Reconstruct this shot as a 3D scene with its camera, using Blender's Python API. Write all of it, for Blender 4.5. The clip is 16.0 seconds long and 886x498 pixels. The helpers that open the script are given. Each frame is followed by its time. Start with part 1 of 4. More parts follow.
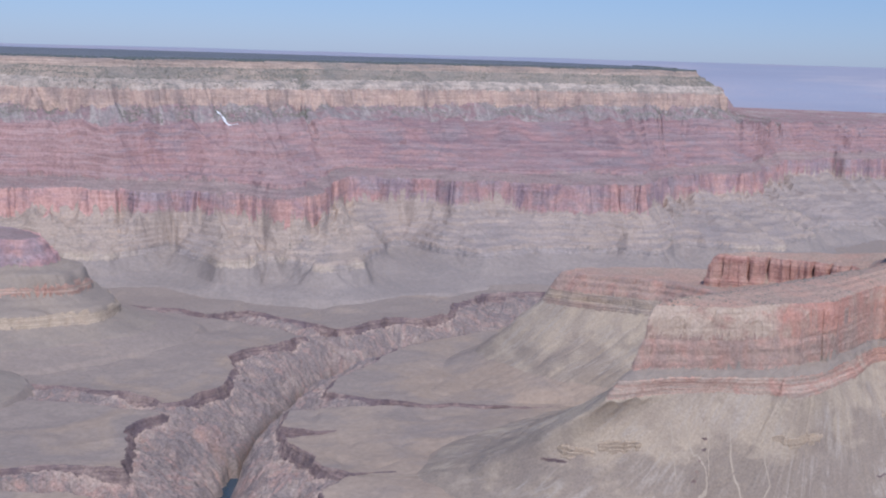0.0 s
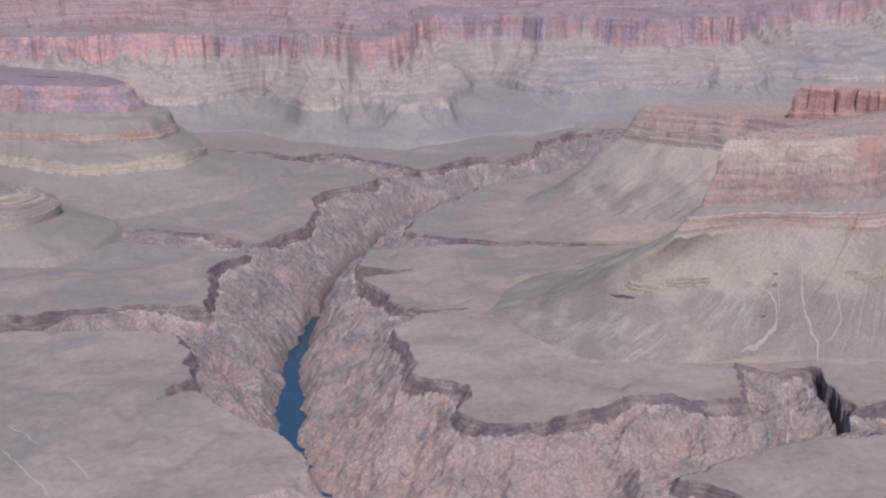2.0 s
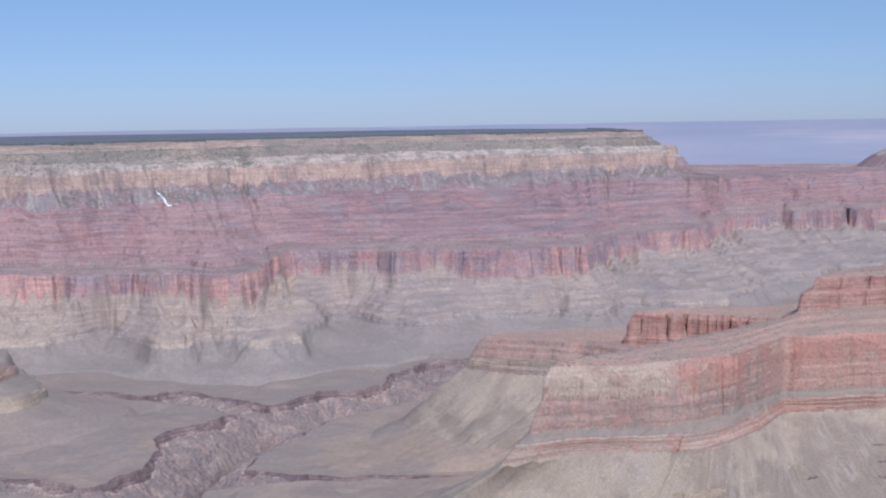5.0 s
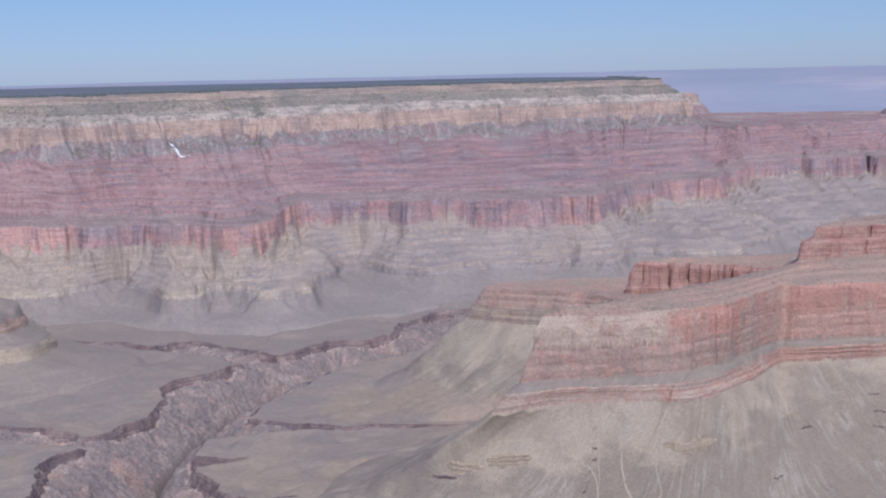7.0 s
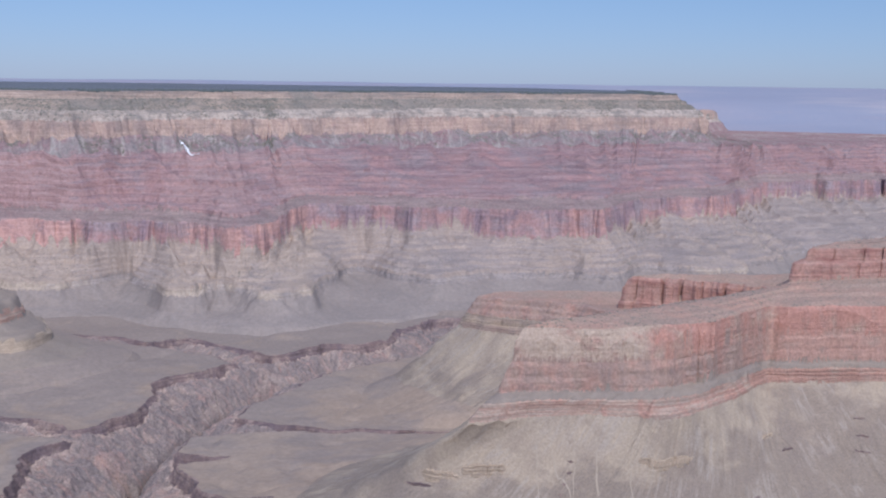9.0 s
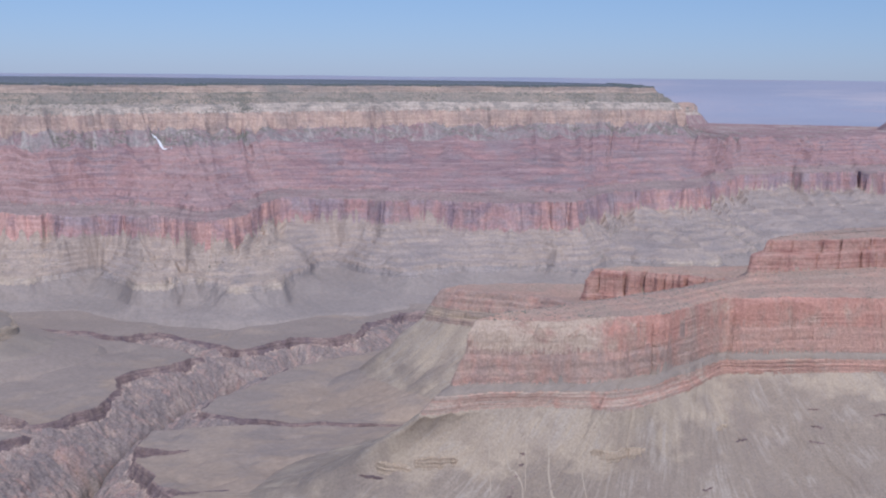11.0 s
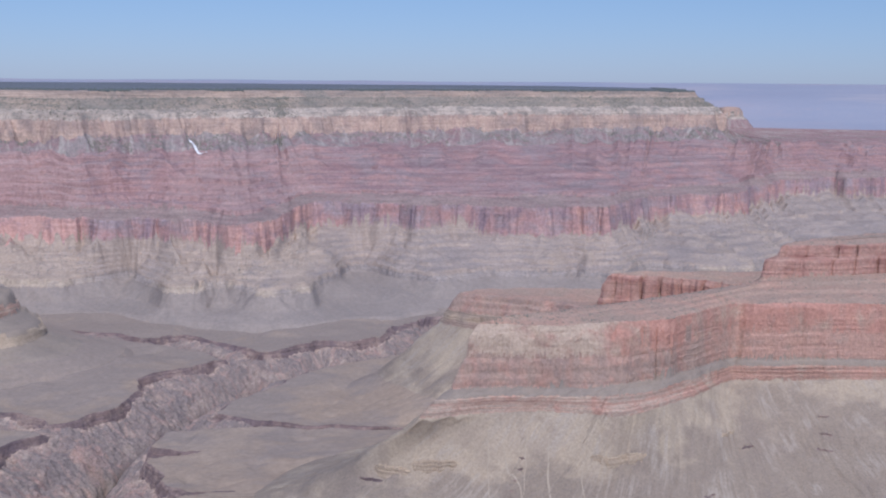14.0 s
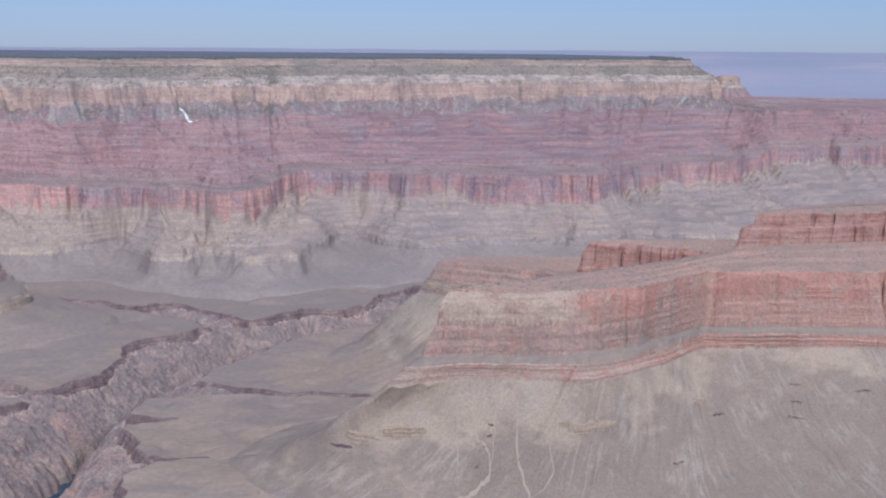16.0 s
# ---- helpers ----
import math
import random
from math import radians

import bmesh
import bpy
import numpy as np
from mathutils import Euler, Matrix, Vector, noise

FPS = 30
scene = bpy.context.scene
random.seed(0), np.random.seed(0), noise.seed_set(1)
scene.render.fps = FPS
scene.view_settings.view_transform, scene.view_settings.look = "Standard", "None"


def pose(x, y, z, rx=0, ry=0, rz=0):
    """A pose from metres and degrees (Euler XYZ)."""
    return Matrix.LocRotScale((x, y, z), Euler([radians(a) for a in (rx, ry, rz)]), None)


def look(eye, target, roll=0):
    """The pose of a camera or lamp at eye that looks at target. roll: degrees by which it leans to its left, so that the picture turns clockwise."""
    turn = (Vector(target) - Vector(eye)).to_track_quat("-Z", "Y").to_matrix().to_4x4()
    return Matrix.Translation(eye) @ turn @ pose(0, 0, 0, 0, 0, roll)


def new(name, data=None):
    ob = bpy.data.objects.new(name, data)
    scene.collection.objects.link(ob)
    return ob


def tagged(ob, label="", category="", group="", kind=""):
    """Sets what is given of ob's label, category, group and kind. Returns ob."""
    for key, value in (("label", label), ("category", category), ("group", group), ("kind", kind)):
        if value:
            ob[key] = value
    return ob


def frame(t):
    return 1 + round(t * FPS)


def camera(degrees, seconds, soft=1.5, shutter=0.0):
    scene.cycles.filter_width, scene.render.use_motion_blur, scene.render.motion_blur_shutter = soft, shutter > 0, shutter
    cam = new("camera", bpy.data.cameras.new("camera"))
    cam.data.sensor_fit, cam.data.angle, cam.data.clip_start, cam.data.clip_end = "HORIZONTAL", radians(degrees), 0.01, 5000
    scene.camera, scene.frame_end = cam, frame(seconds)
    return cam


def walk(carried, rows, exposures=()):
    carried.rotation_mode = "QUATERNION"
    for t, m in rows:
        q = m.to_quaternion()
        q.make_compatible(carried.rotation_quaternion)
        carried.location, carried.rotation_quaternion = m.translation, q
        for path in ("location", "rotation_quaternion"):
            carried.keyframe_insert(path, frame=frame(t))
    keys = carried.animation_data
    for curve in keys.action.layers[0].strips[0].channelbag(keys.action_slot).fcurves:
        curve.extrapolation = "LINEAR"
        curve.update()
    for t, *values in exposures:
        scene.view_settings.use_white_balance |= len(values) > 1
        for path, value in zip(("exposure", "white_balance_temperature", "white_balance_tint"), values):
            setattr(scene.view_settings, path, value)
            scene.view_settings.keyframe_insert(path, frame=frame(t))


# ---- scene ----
# the flight: seconds, x, y, z in metres, then heading, pitch and lean in degrees
FLIGHT = [
    (0.0, -131.3, -1.1, 461.0, 0.23, -8.89, 1.62),
    (0.5, -123.1, -1.2, 460.9, 0.33, -8.86, 1.68),
    (1.0, -114.9, -1.2, 460.9, -0.65, -9.76, 1.70),
    (1.5, -106.7, -1.3, 460.9, -2.93, -13.59, 1.21),
    (2.0, -98.5, -1.3, 460.8, -4.65, -16.19, -0.37),
    (2.5, -90.2, -1.3, 460.8, -9.02, -20.58, 0.37),
    (3.0, -82.0, -1.2, 460.7, -4.00, -19.88, 2.32),
    (3.5, -73.7, -1.2, 460.7, 2.50, -14.48, 2.55),
    (4.0, -65.5, -1.1, 460.6, 4.35, -8.87, 1.25),
    (4.5, -57.3, -1.0, 460.6, 1.92, -5.47, -0.52),
    (7.0, -16.3, -0.3, 460.2, -0.71, -7.98, -1.35),
    (7.5, -8.1, -0.2, 460.1, -0.16, -7.59, -0.25),
    (8.0, 0.0, 0.0, 460.0, 0.00, -8.27, 0.38),
    (8.5, 8.1, 0.1, 459.9, -1.03, -7.49, 0.16),
    (9.0, 16.2, 0.3, 459.8, -1.75, -7.63, 0.69),
    (11.5, 56.2, 0.9, 459.3, -1.29, -8.13, 0.53),
    (12.0, 64.1, 0.9, 459.2, -2.85, -8.71, 1.22),
    (12.5, 72.0, 1.0, 459.1, -3.34, -8.24, 0.44),
    (13.0, 79.8, 1.0, 459.0, -3.78, -6.83, 0.37),
    (13.5, 87.6, 1.0, 458.9, -3.84, -6.98, 0.89),
    (14.0, 95.3, 1.0, 458.8, -3.99, -7.70, 0.40),
    (14.5, 103.0, 1.0, 458.7, -3.54, -8.60, 0.35),
    (15.0, 110.6, 0.9, 458.5, -3.10, -8.18, -0.32),
    (15.5, 118.2, 0.8, 458.4, -3.58, -8.09, 0.07),
    (16.0, 125.8, 0.6, 458.3, -4.30, -9.10, 0.41),
]


def aim(x, y, z, heading, pitch, lean):
    h, p = radians(heading), radians(pitch)
    eye = Vector((x, y, z))
    return look(eye, eye + Vector((math.sin(h) * math.cos(p), math.cos(h) * math.cos(p), math.sin(p))), lean)


cam = camera(38.67, 16.0, soft=2.1)
walk(cam, [(row[0], aim(*row[1:])) for row in FLIGHT], [(t, e, 6200.0, 15.0) for t, e in ((0.0, 0.11), (1.0, 0.1), (2.0, 0.09), (3.0, 0.13), (4.0, 0.17), (4.7, 0.16), (7.0, 0.05), (16.0, 0.03))])

# ---- light ----
SUN_HEADING, SUN_HEIGHT = 167.0, 49.0  # where the sun stands: degrees clockwise from the view north, degrees up
sky_world = bpy.data.worlds.new("sky")
scene.world = sky_world
sky_world.use_nodes = True
wn, wl = sky_world.node_tree.nodes, sky_world.node_tree.links
sky = wn.new("ShaderNodeTexSky")
sky.sky_type, sky.sun_disc = "NISHITA", False
sky.sun_elevation, sky.sun_rotation = radians(SUN_HEIGHT), radians(SUN_HEADING)
sky.altitude, sky.air_density, sky.dust_density, sky.ozone_density = 1200, 1.0, 0.25, 3.5
way = wn.new("ShaderNodeTexCoord")
split = wn.new("ShaderNodeSeparateXYZ")
wl.new(way.outputs["Generated"], split.inputs[0])
haze = wn.new("ShaderNodeValToRGB")  # dusty air thins upwards
haze.color_ramp.elements[0].position, haze.color_ramp.elements[0].color = 0.0, (0.278, 0.348, 0.56, 1)
haze.color_ramp.elements[1].position, haze.color_ramp.elements[1].color = 0.5, (1.0, 1.0, 1.0, 1)
mid = haze.color_ramp.elements.new(0.1)
mid.color = (0.385, 0.435, 0.525, 1)
wl.new(split.outputs["Z"], haze.inputs[0])
tint = wn.new("ShaderNodeMix")
tint.data_type, tint.blend_type = "RGBA", "MULTIPLY"
tint.inputs[0].default_value = 1.0
wl.new(sky.outputs[0], tint.inputs[6])
wl.new(haze.outputs[0], tint.inputs[7])
wl.new(tint.outputs[2], wn["Background"].inputs[0])
wn["Background"].inputs[1].default_value = 0.15
sun = new("sun", bpy.data.lights.new("sun", "SUN"))
sun.data.energy, sun.data.angle, sun.data.color = 3.1, radians(0.5), (1.0, 0.94, 0.86)
sh, se = radians(SUN_HEADING), radians(SUN_HEIGHT)
sun.matrix_world = look((math.sin(sh) * math.cos(se), math.cos(sh) * math.cos(se), math.sin(se)), (0, 0, 0))


# ---- small maths ----
def lattice(ix, iy, iz, seed):
    h = (ix * 374761393 + iy * 668265263 + iz * 2147483647 + seed * 1274126177) & 0xFFFFFFFF
    h = ((h ^ (h >> 13)) * 1274126177) & 0xFFFFFFFF
    h = ((h ^ (h >> 16)) * 2246822519) & 0xFFFFFFFF
    return ((h ^ (h >> 15)) & 0xFFFFFF) / float(0xFFFFFF)


def vnoise(x, y, z=0.0, seed=0):
    """Smooth noise from -1 to 1 on arrays."""
    x, y, z = np.broadcast_arrays(np.asarray(x, float), np.asarray(y, float), np.asarray(z, float))
    fx, fy, fz = np.floor(x), np.floor(y), np.floor(z)
    ix, iy, iz = fx.astype(np.int64), fy.astype(np.int64), fz.astype(np.int64)
    u, v, w = x - fx, y - fy, z - fz
    u, v, w = u * u * (3 - 2 * u), v * v * (3 - 2 * v), w * w * (3 - 2 * w)
    total = 0
    for a in (0, 1):
        for b in (0, 1):
            for c in (0, 1):
                k = (u if a else 1 - u) * (v if b else 1 - v) * (w if c else 1 - w)
                total = total + k * lattice(ix + a, iy + b, iz + c, seed)
    return total * 2 - 1


def fbm(x, y, z=0.0, octaves=4, seed=0, gain=0.5):
    total, amp, norm = 0, 1.0, 0.0
    for o in range(octaves):
        k = 2.0 ** o
        total = total + amp * vnoise(x * k, y * k, np.asarray(z) * k, seed + o)
        norm += amp
        amp *= gain
    return total / norm


def ridged(x, y, z=0.0, octaves=4, seed=0):
    """Sharp crests at 1, hollows at 0."""
    total, amp, norm = 0, 1.0, 0.0
    for o in range(octaves):
        k = 2.0 ** o
        total = total + amp * (1 - np.abs(vnoise(x * k, y * k, np.asarray(z) * k, seed + o)) * 1.6)
        norm += amp
        amp *= 0.5
    return np.clip(total / norm, 0, 1)


def spline(points, u):
    """A smooth curve through control points, at the station numbers u."""
    p = np.asarray(points, float)
    n = len(p)
    i = np.clip(np.floor(u).astype(int), 0, n - 2)
    f = (u - i)[:, None]
    p0, p1, p2, p3 = p[np.clip(i - 1, 0, n - 1)], p[i], p[i + 1], p[np.clip(i + 2, 0, n - 1)]
    m1, m2 = (p2 - p0) * 0.32, (p3 - p1) * 0.32
    return (2 * f**3 - 3 * f**2 + 1) * p1 + (f**3 - 2 * f**2 + f) * m1 + (-2 * f**3 + 3 * f**2) * p2 + (f**3 - f**2) * m2


def grid_mesh(name, P, material, uv=None, keep=None, smooth=True, nose=None):
    """A mesh over an array of points [row, column, xyz]; keep: which cells."""
    nr, nc = P.shape[:2]
    idx = np.arange(nr * nc).reshape(nr, nc)
    quads = np.stack([idx[:-1, :-1], idx[1:, :-1], idx[1:, 1:], idx[:-1, 1:]], -1).reshape(-1, 4)
    if keep is not None:
        quads = quads[keep.reshape(-1)]
    used, inv = np.unique(quads, return_inverse=True)
    quads = inv.reshape(-1, 4)
    co = P.reshape(-1, 3)[used]
    me = bpy.data.meshes.new(name)
    me.vertices.add(len(co))
    me.vertices.foreach_set("co", co.astype(np.float32).ravel())
    me.loops.add(quads.size)
    me.loops.foreach_set("vertex_index", quads.astype(np.int32).ravel())
    me.polygons.add(len(quads))
    me.polygons.foreach_set("loop_start", np.arange(0, quads.size, 4, dtype=np.int32))
    me.update(calc_edges=True)
    me.polygons.foreach_set("use_smooth", np.full(len(quads), smooth))
    if uv is not None:
        layer = me.uv_layers.new(name="run")
        layer.data.foreach_set("uv", uv.reshape(-1, 2)[used][quads.ravel()].astype(np.float32).ravel())
    if nose is not None:
        me.attributes.new("nose", "FLOAT", "POINT").data.foreach_set("value", nose.reshape(-1)[used].astype(np.float32))
    me.materials.append(material)
    return me


def thing(name, label, category, at=(0, 0, 0), kind="", group=""):
    ob = new(name)
    ob.empty_display_size = 5
    ob.location = at
    return tagged(ob, label, category, group, kind)


def part(name, me, parent, label=""):
    ob = new(name, me)
    ob.parent = parent
    ob.matrix_parent_inverse = Matrix.Translation(parent.location).inverted() if parent.parent is None else parent.parent.matrix_parent_inverse.copy()
    return tagged(ob, label)


# ---- materials ----
def tree_of(name, rough=0.95):
    m = bpy.data.materials.new(name)
    m.use_nodes = True
    n, l = m.node_tree.nodes, m.node_tree.links
    shader = n["Principled BSDF"]
    shader.inputs["Roughness"].default_value = rough
    shader.inputs["Specular IOR Level"].default_value = 0.15
    return m, n, l, shader


def noise_of(n, l, vector, scale, detail=5.0, rough=0.6, distort=0.0):
    t = n.new("ShaderNodeTexNoise")
    t.inputs["Scale"].default_value, t.inputs["Detail"].default_value = scale, detail
    t.inputs["Roughness"].default_value, t.inputs["Distortion"].default_value = rough, distort
    l.new(vector, t.inputs["Vector"])
    return t.outputs["Fac"]


def scaled(n, l, source, s):
    m = n.new("ShaderNodeMapping")
    m.inputs["Scale"].default_value = s
    l.new(source, m.inputs["Vector"])
    return m.outputs[0]


def ramp(n, l, fac, stops):
    r = n.new("ShaderNodeValToRGB")
    e = r.color_ramp.elements
    while len(e) < len(stops):
        e.new(0.5)
    for k, (p, c) in zip(e, stops):
        k.position, k.color = p, (*c, 1) if len(c) == 3 else c
    l.new(fac, r.inputs[0])
    return r.outputs[0]


def blend(n, l, fac, a, b, mode="MIX"):
    x = n.new("ShaderNodeMix")
    x.data_type, x.blend_type, x.clamp_factor = "RGBA", mode, True
    for socket, v in ((x.inputs[0], fac), (x.inputs[6], a), (x.inputs[7], b)):
        if isinstance(v, (int, float)):
            socket.default_value = v
        elif isinstance(v, tuple):
            socket.default_value = (*v, 1)
        else:
            l.new(v, socket)
    return x.outputs[2]


def leaning(n, l, pos, noise, sides):
    """Makes a pattern commoner towards one end of the place: (axis, from, to, change, change)."""
    if not sides:
        return noise
    axes = n.new("ShaderNodeSeparateXYZ")
    l.new(pos, axes.inputs[0])
    for axis, lo, hi, a, b in sides:
        reach = n.new("ShaderNodeMapRange")
        l.new(axes.outputs[axis], reach.inputs["Value"])
        for key, value in (("From Min", lo), ("From Max", hi), ("To Min", a), ("To Max", b)):
            reach.inputs[key].default_value = value
        more = n.new("ShaderNodeMath")
        l.new(noise, more.inputs[0])
        l.new(reach.outputs[0], more.inputs[1])
        noise = more.outputs[0]
    return noise


def rock(name, beds, bed=0.10, stain=(0.3, 0.2, 0.18), stain_amount=0.5, patch=None, patch_amount=0.5, streak=None, streak_amount=0.0, relief=0.6, grain=0.35, spots=None, spot_amount=0.0, patch_size=80.0, tint=None, tint_amount=0.0, tint_size=30.0, bare=None, bare_amount=0.0, bare_beds=0.3, lines=0.0, line_scale=0.7, fleck=0.35, rills=None, rill_amount=0.0, pale_side=None, tint_side=None, ledge=None, ledge_amount=0.8, steep=(0.55, 0.78), level=0.0012, rubble=None):
    """Layered rock: beds that follow the height, stains that run down, patches, grain and relief."""
    m, n, l, shader = tree_of(name)
    pos = n.new("ShaderNodeNewGeometry").outputs["Position"]
    layers = noise_of(n, l, scaled(n, l, pos, (level, level, bed)), 1.0, 5.0, 0.6)
    colour = ramp(n, l, layers, beds)
    down = noise_of(n, l, scaled(n, l, pos, (0.075, 0.075, 0.007)), 1.0, 5.0, 0.6)
    colour = blend(n, l, ramp(n, l, down, [(0.5, (0, 0, 0)), (0.68, (stain_amount,) * 3)]), colour, stain)
    if patch:
        spread = noise_of(n, l, scaled(n, l, pos, (1 / patch_size, 1 / patch_size, 1.6 / patch_size)), 1.0, 6.0, 0.6)
        spread = leaning(n, l, pos, spread, pale_side)
        colour = blend(n, l, ramp(n, l, spread, [(0.45, (0, 0, 0)), (0.62, (patch_amount,) * 3)]), colour, patch)
    if tint:
        veins = noise_of(n, l, scaled(n, l, pos, (1 / tint_size, 1 / tint_size, 0.5 / tint_size)), 1.0, 6.0, 0.62, 0.8)
        veins = leaning(n, l, pos, veins, tint_side)
        colour = blend(n, l, ramp(n, l, veins, [(0.48, (0, 0, 0)), (0.63, (tint_amount,) * 3)]), colour, tint)
    if bare:  # spur noses are swept clean, hollows keep their debris
        at = n.new("ShaderNodeAttribute")
        at.attribute_name = "nose"
        rough_edge = noise_of(n, l, scaled(n, l, pos, (0.03, 0.03, bare_beds)), 1.0, 6.0, 0.65)
        both = n.new("ShaderNodeMath")
        both.operation = "MULTIPLY"
        l.new(at.outputs["Fac"], both.inputs[0])
        l.new(rough_edge, both.inputs[1])
        colour = blend(n, l, ramp(n, l, both.outputs[0], [(0.24, (0, 0, 0)), (0.40, (bare_amount,) * 3)]), colour, bare)
    if streak:
        uv = n.new("ShaderNodeUVMap")
        uv.uv_map = "run"
        runs = noise_of(n, l, scaled(n, l, uv.outputs[0], (0.11, 0.012, 1.0)), 1.0, 6.0, 0.62, 0.6)
        colour = blend(n, l, ramp(n, l, runs, [(0.5, (0, 0, 0)), (0.64, (streak_amount,) * 3)]), colour, streak)
    if ledge:  # steps keep bare rock, treads keep their debris
        facing = n.new("ShaderNodeSeparateXYZ")
        l.new(n.new("ShaderNodeNewGeometry").outputs["Normal"], facing.inputs[0])
        colour = blend(n, l, ramp(n, l, facing.outputs["Z"], [(steep[0], (ledge_amount,) * 3), (steep[1], (0, 0, 0))]), colour, ledge)
    if rills:  # thin pale runnels that wander down the slope
        uv = n.new("ShaderNodeUVMap")
        uv.uv_map = "run"
        where = ramp(n, l, noise_of(n, l, pos, 0.025, 3.0), [(0.46, (0, 0, 0)), (0.6, (rill_amount,) * 3)])
        for size, seen in (((0.085, 0.010, 1.0), 1.0), ((0.17, 0.02, 1.0), 0.7)):
            path = noise_of(n, l, scaled(n, l, uv.outputs[0], size), 1.0, 3.0, 0.55, 0.4)
            line = ramp(n, l, path, [(0.462, (0, 0, 0)), (0.494, (seen,) * 3), (0.506, (seen,) * 3), (0.538, (0, 0, 0))])
            colour = blend(n, l, blend(n, l, 1.0, line, where, "MULTIPLY"), colour, rills)
    if rubble:  # fallen blocks heap up along the foot of the rim
        uv = n.new("ShaderNodeUVMap")
        uv.uv_map = "run"
        fallen = n.new("ShaderNodeSeparateXYZ")
        l.new(uv.outputs[0], fallen.inputs[0])
        below = n.new("ShaderNodeMapRange")
        l.new(fallen.outputs["Y"], below.inputs["Value"])
        for key, value in (("From Min", 5.0), ("From Max", 17.0), ("To Min", 0.22), ("To Max", -0.25)):
            below.inputs[key].default_value = value
        heap = n.new("ShaderNodeMath")
        l.new(below.outputs[0], heap.inputs[0])
        l.new(noise_of(n, l, pos, 0.05, 5.0, 0.65), heap.inputs[1])
        colour = blend(n, l, ramp(n, l, heap.outputs[0], [(0.54, (0, 0, 0)), (0.68, (0.85, 0.85, 0.85))]), colour, rubble)
    if spots:
        v = n.new("ShaderNodeTexVoronoi")
        v.inputs["Scale"].default_value = 0.16
        l.new(pos, v.inputs["Vector"])
        cover = noise_of(n, l, pos, 0.02, 3.0)
        dots = blend(n, l, 1.0, ramp(n, l, v.outputs["Distance"], [(0.22, (1, 1, 1)), (0.36, (0, 0, 0))]), ramp(n, l, cover, [(0.4, (0, 0, 0)), (0.6, (spot_amount,) * 3)]), "MULTIPLY")
        colour = blend(n, l, dots, colour, spots)
    fine = noise_of(n, l, pos, fleck, 8.0, 0.78)
    colour = blend(n, l, grain, colour, ramp(n, l, fine, [(0.3, (0.05, 0.045, 0.05)), (0.5, (0.5, 0.5, 0.5)), (0.7, (0.95, 0.93, 0.9))]), "OVERLAY")
    height = fine
    if lines:  # thin beds that weather in and out
        thin = noise_of(n, l, scaled(n, l, pos, (0.008, 0.008, line_scale)), 1.0, 5.0, 0.65, 0.1)
        colour = blend(n, l, lines, colour, ramp(n, l, thin, [(0.32, (0.08, 0.07, 0.08)), (0.5, (0.5, 0.5, 0.5)), (0.66, (0.92, 0.9, 0.88))]), "OVERLAY")
        add = n.new("ShaderNodeMath")
        add.operation = "MULTIPLY_ADD"
        add.inputs[1].default_value = 0.9
        l.new(thin, add.inputs[0])
        l.new(fine, add.inputs[2])
        height = add.outputs[0]
    l.new(colour, shader.inputs["Base Color"])
    b = n.new("ShaderNodeBump")
    b.inputs["Strength"].default_value, b.inputs["Distance"].default_value = relief, 2.0
    l.new(height, b.inputs["Height"])
    l.new(b.outputs[0], shader.inputs["Normal"])
    return m


CAP = rock("cap_limestone", [(0.3, (0.320, 0.252, 0.215)), (0.5, (0.395, 0.310, 0.262)), (0.7, (0.335, 0.266, 0.230))], 0.12, (0.262, 0.226, 0.205), 0.45, (0.250, 0.225, 0.205), 0.6, patch_size=60.0, spots=(0.188, 0.182, 0.165), spot_amount=0.6, bare=(0.430, 0.335, 0.280), bare_amount=0.7, bare_beds=0.25, lines=0.3, line_scale=0.3, fleck=0.2, relief=0.7)
PALE = rock("white_limestone", [(0.3, (0.410, 0.350, 0.305)), (0.6, (0.490, 0.420, 0.368))], 0.12, (0.330, 0.282, 0.250), 0.6, (0.262, 0.240, 0.220), 0.9, patch_size=26.0, lines=0.2, line_scale=0.3, fleck=0.2)
BRUSHY = rock("brushy_limestone", [(0.3, (0.228, 0.212, 0.192)), (0.6, (0.282, 0.252, 0.222))], 0.1, (0.205, 0.196, 0.180), 0.6, (0.350, 0.288, 0.246), 0.55, patch_size=50.0, spots=(0.160, 0.165, 0.145), spot_amount=0.8, bare=(0.410, 0.330, 0.272), bare_amount=0.6, bare_beds=0.1, fleck=0.2, relief=0.7)
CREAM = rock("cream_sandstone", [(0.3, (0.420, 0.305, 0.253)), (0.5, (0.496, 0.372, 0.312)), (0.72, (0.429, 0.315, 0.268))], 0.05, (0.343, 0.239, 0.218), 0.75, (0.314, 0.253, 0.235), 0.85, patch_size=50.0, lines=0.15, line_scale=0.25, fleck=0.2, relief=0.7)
# Distance haze is mixed into the next four palettes as mauve.
SCREE = rock("pale_scree", [(0.3, (0.262, 0.222, 0.226)), (0.6, (0.296, 0.252, 0.250))], 0.03, (0.215, 0.216, 0.212), 0.6, (0.290, 0.190, 0.198), 0.85, (0.400, 0.370, 0.345), 0.75, patch_size=45.0, pale_side=[("X", 560.0, 720.0, 0.0, 0.35)], fleck=0.14)
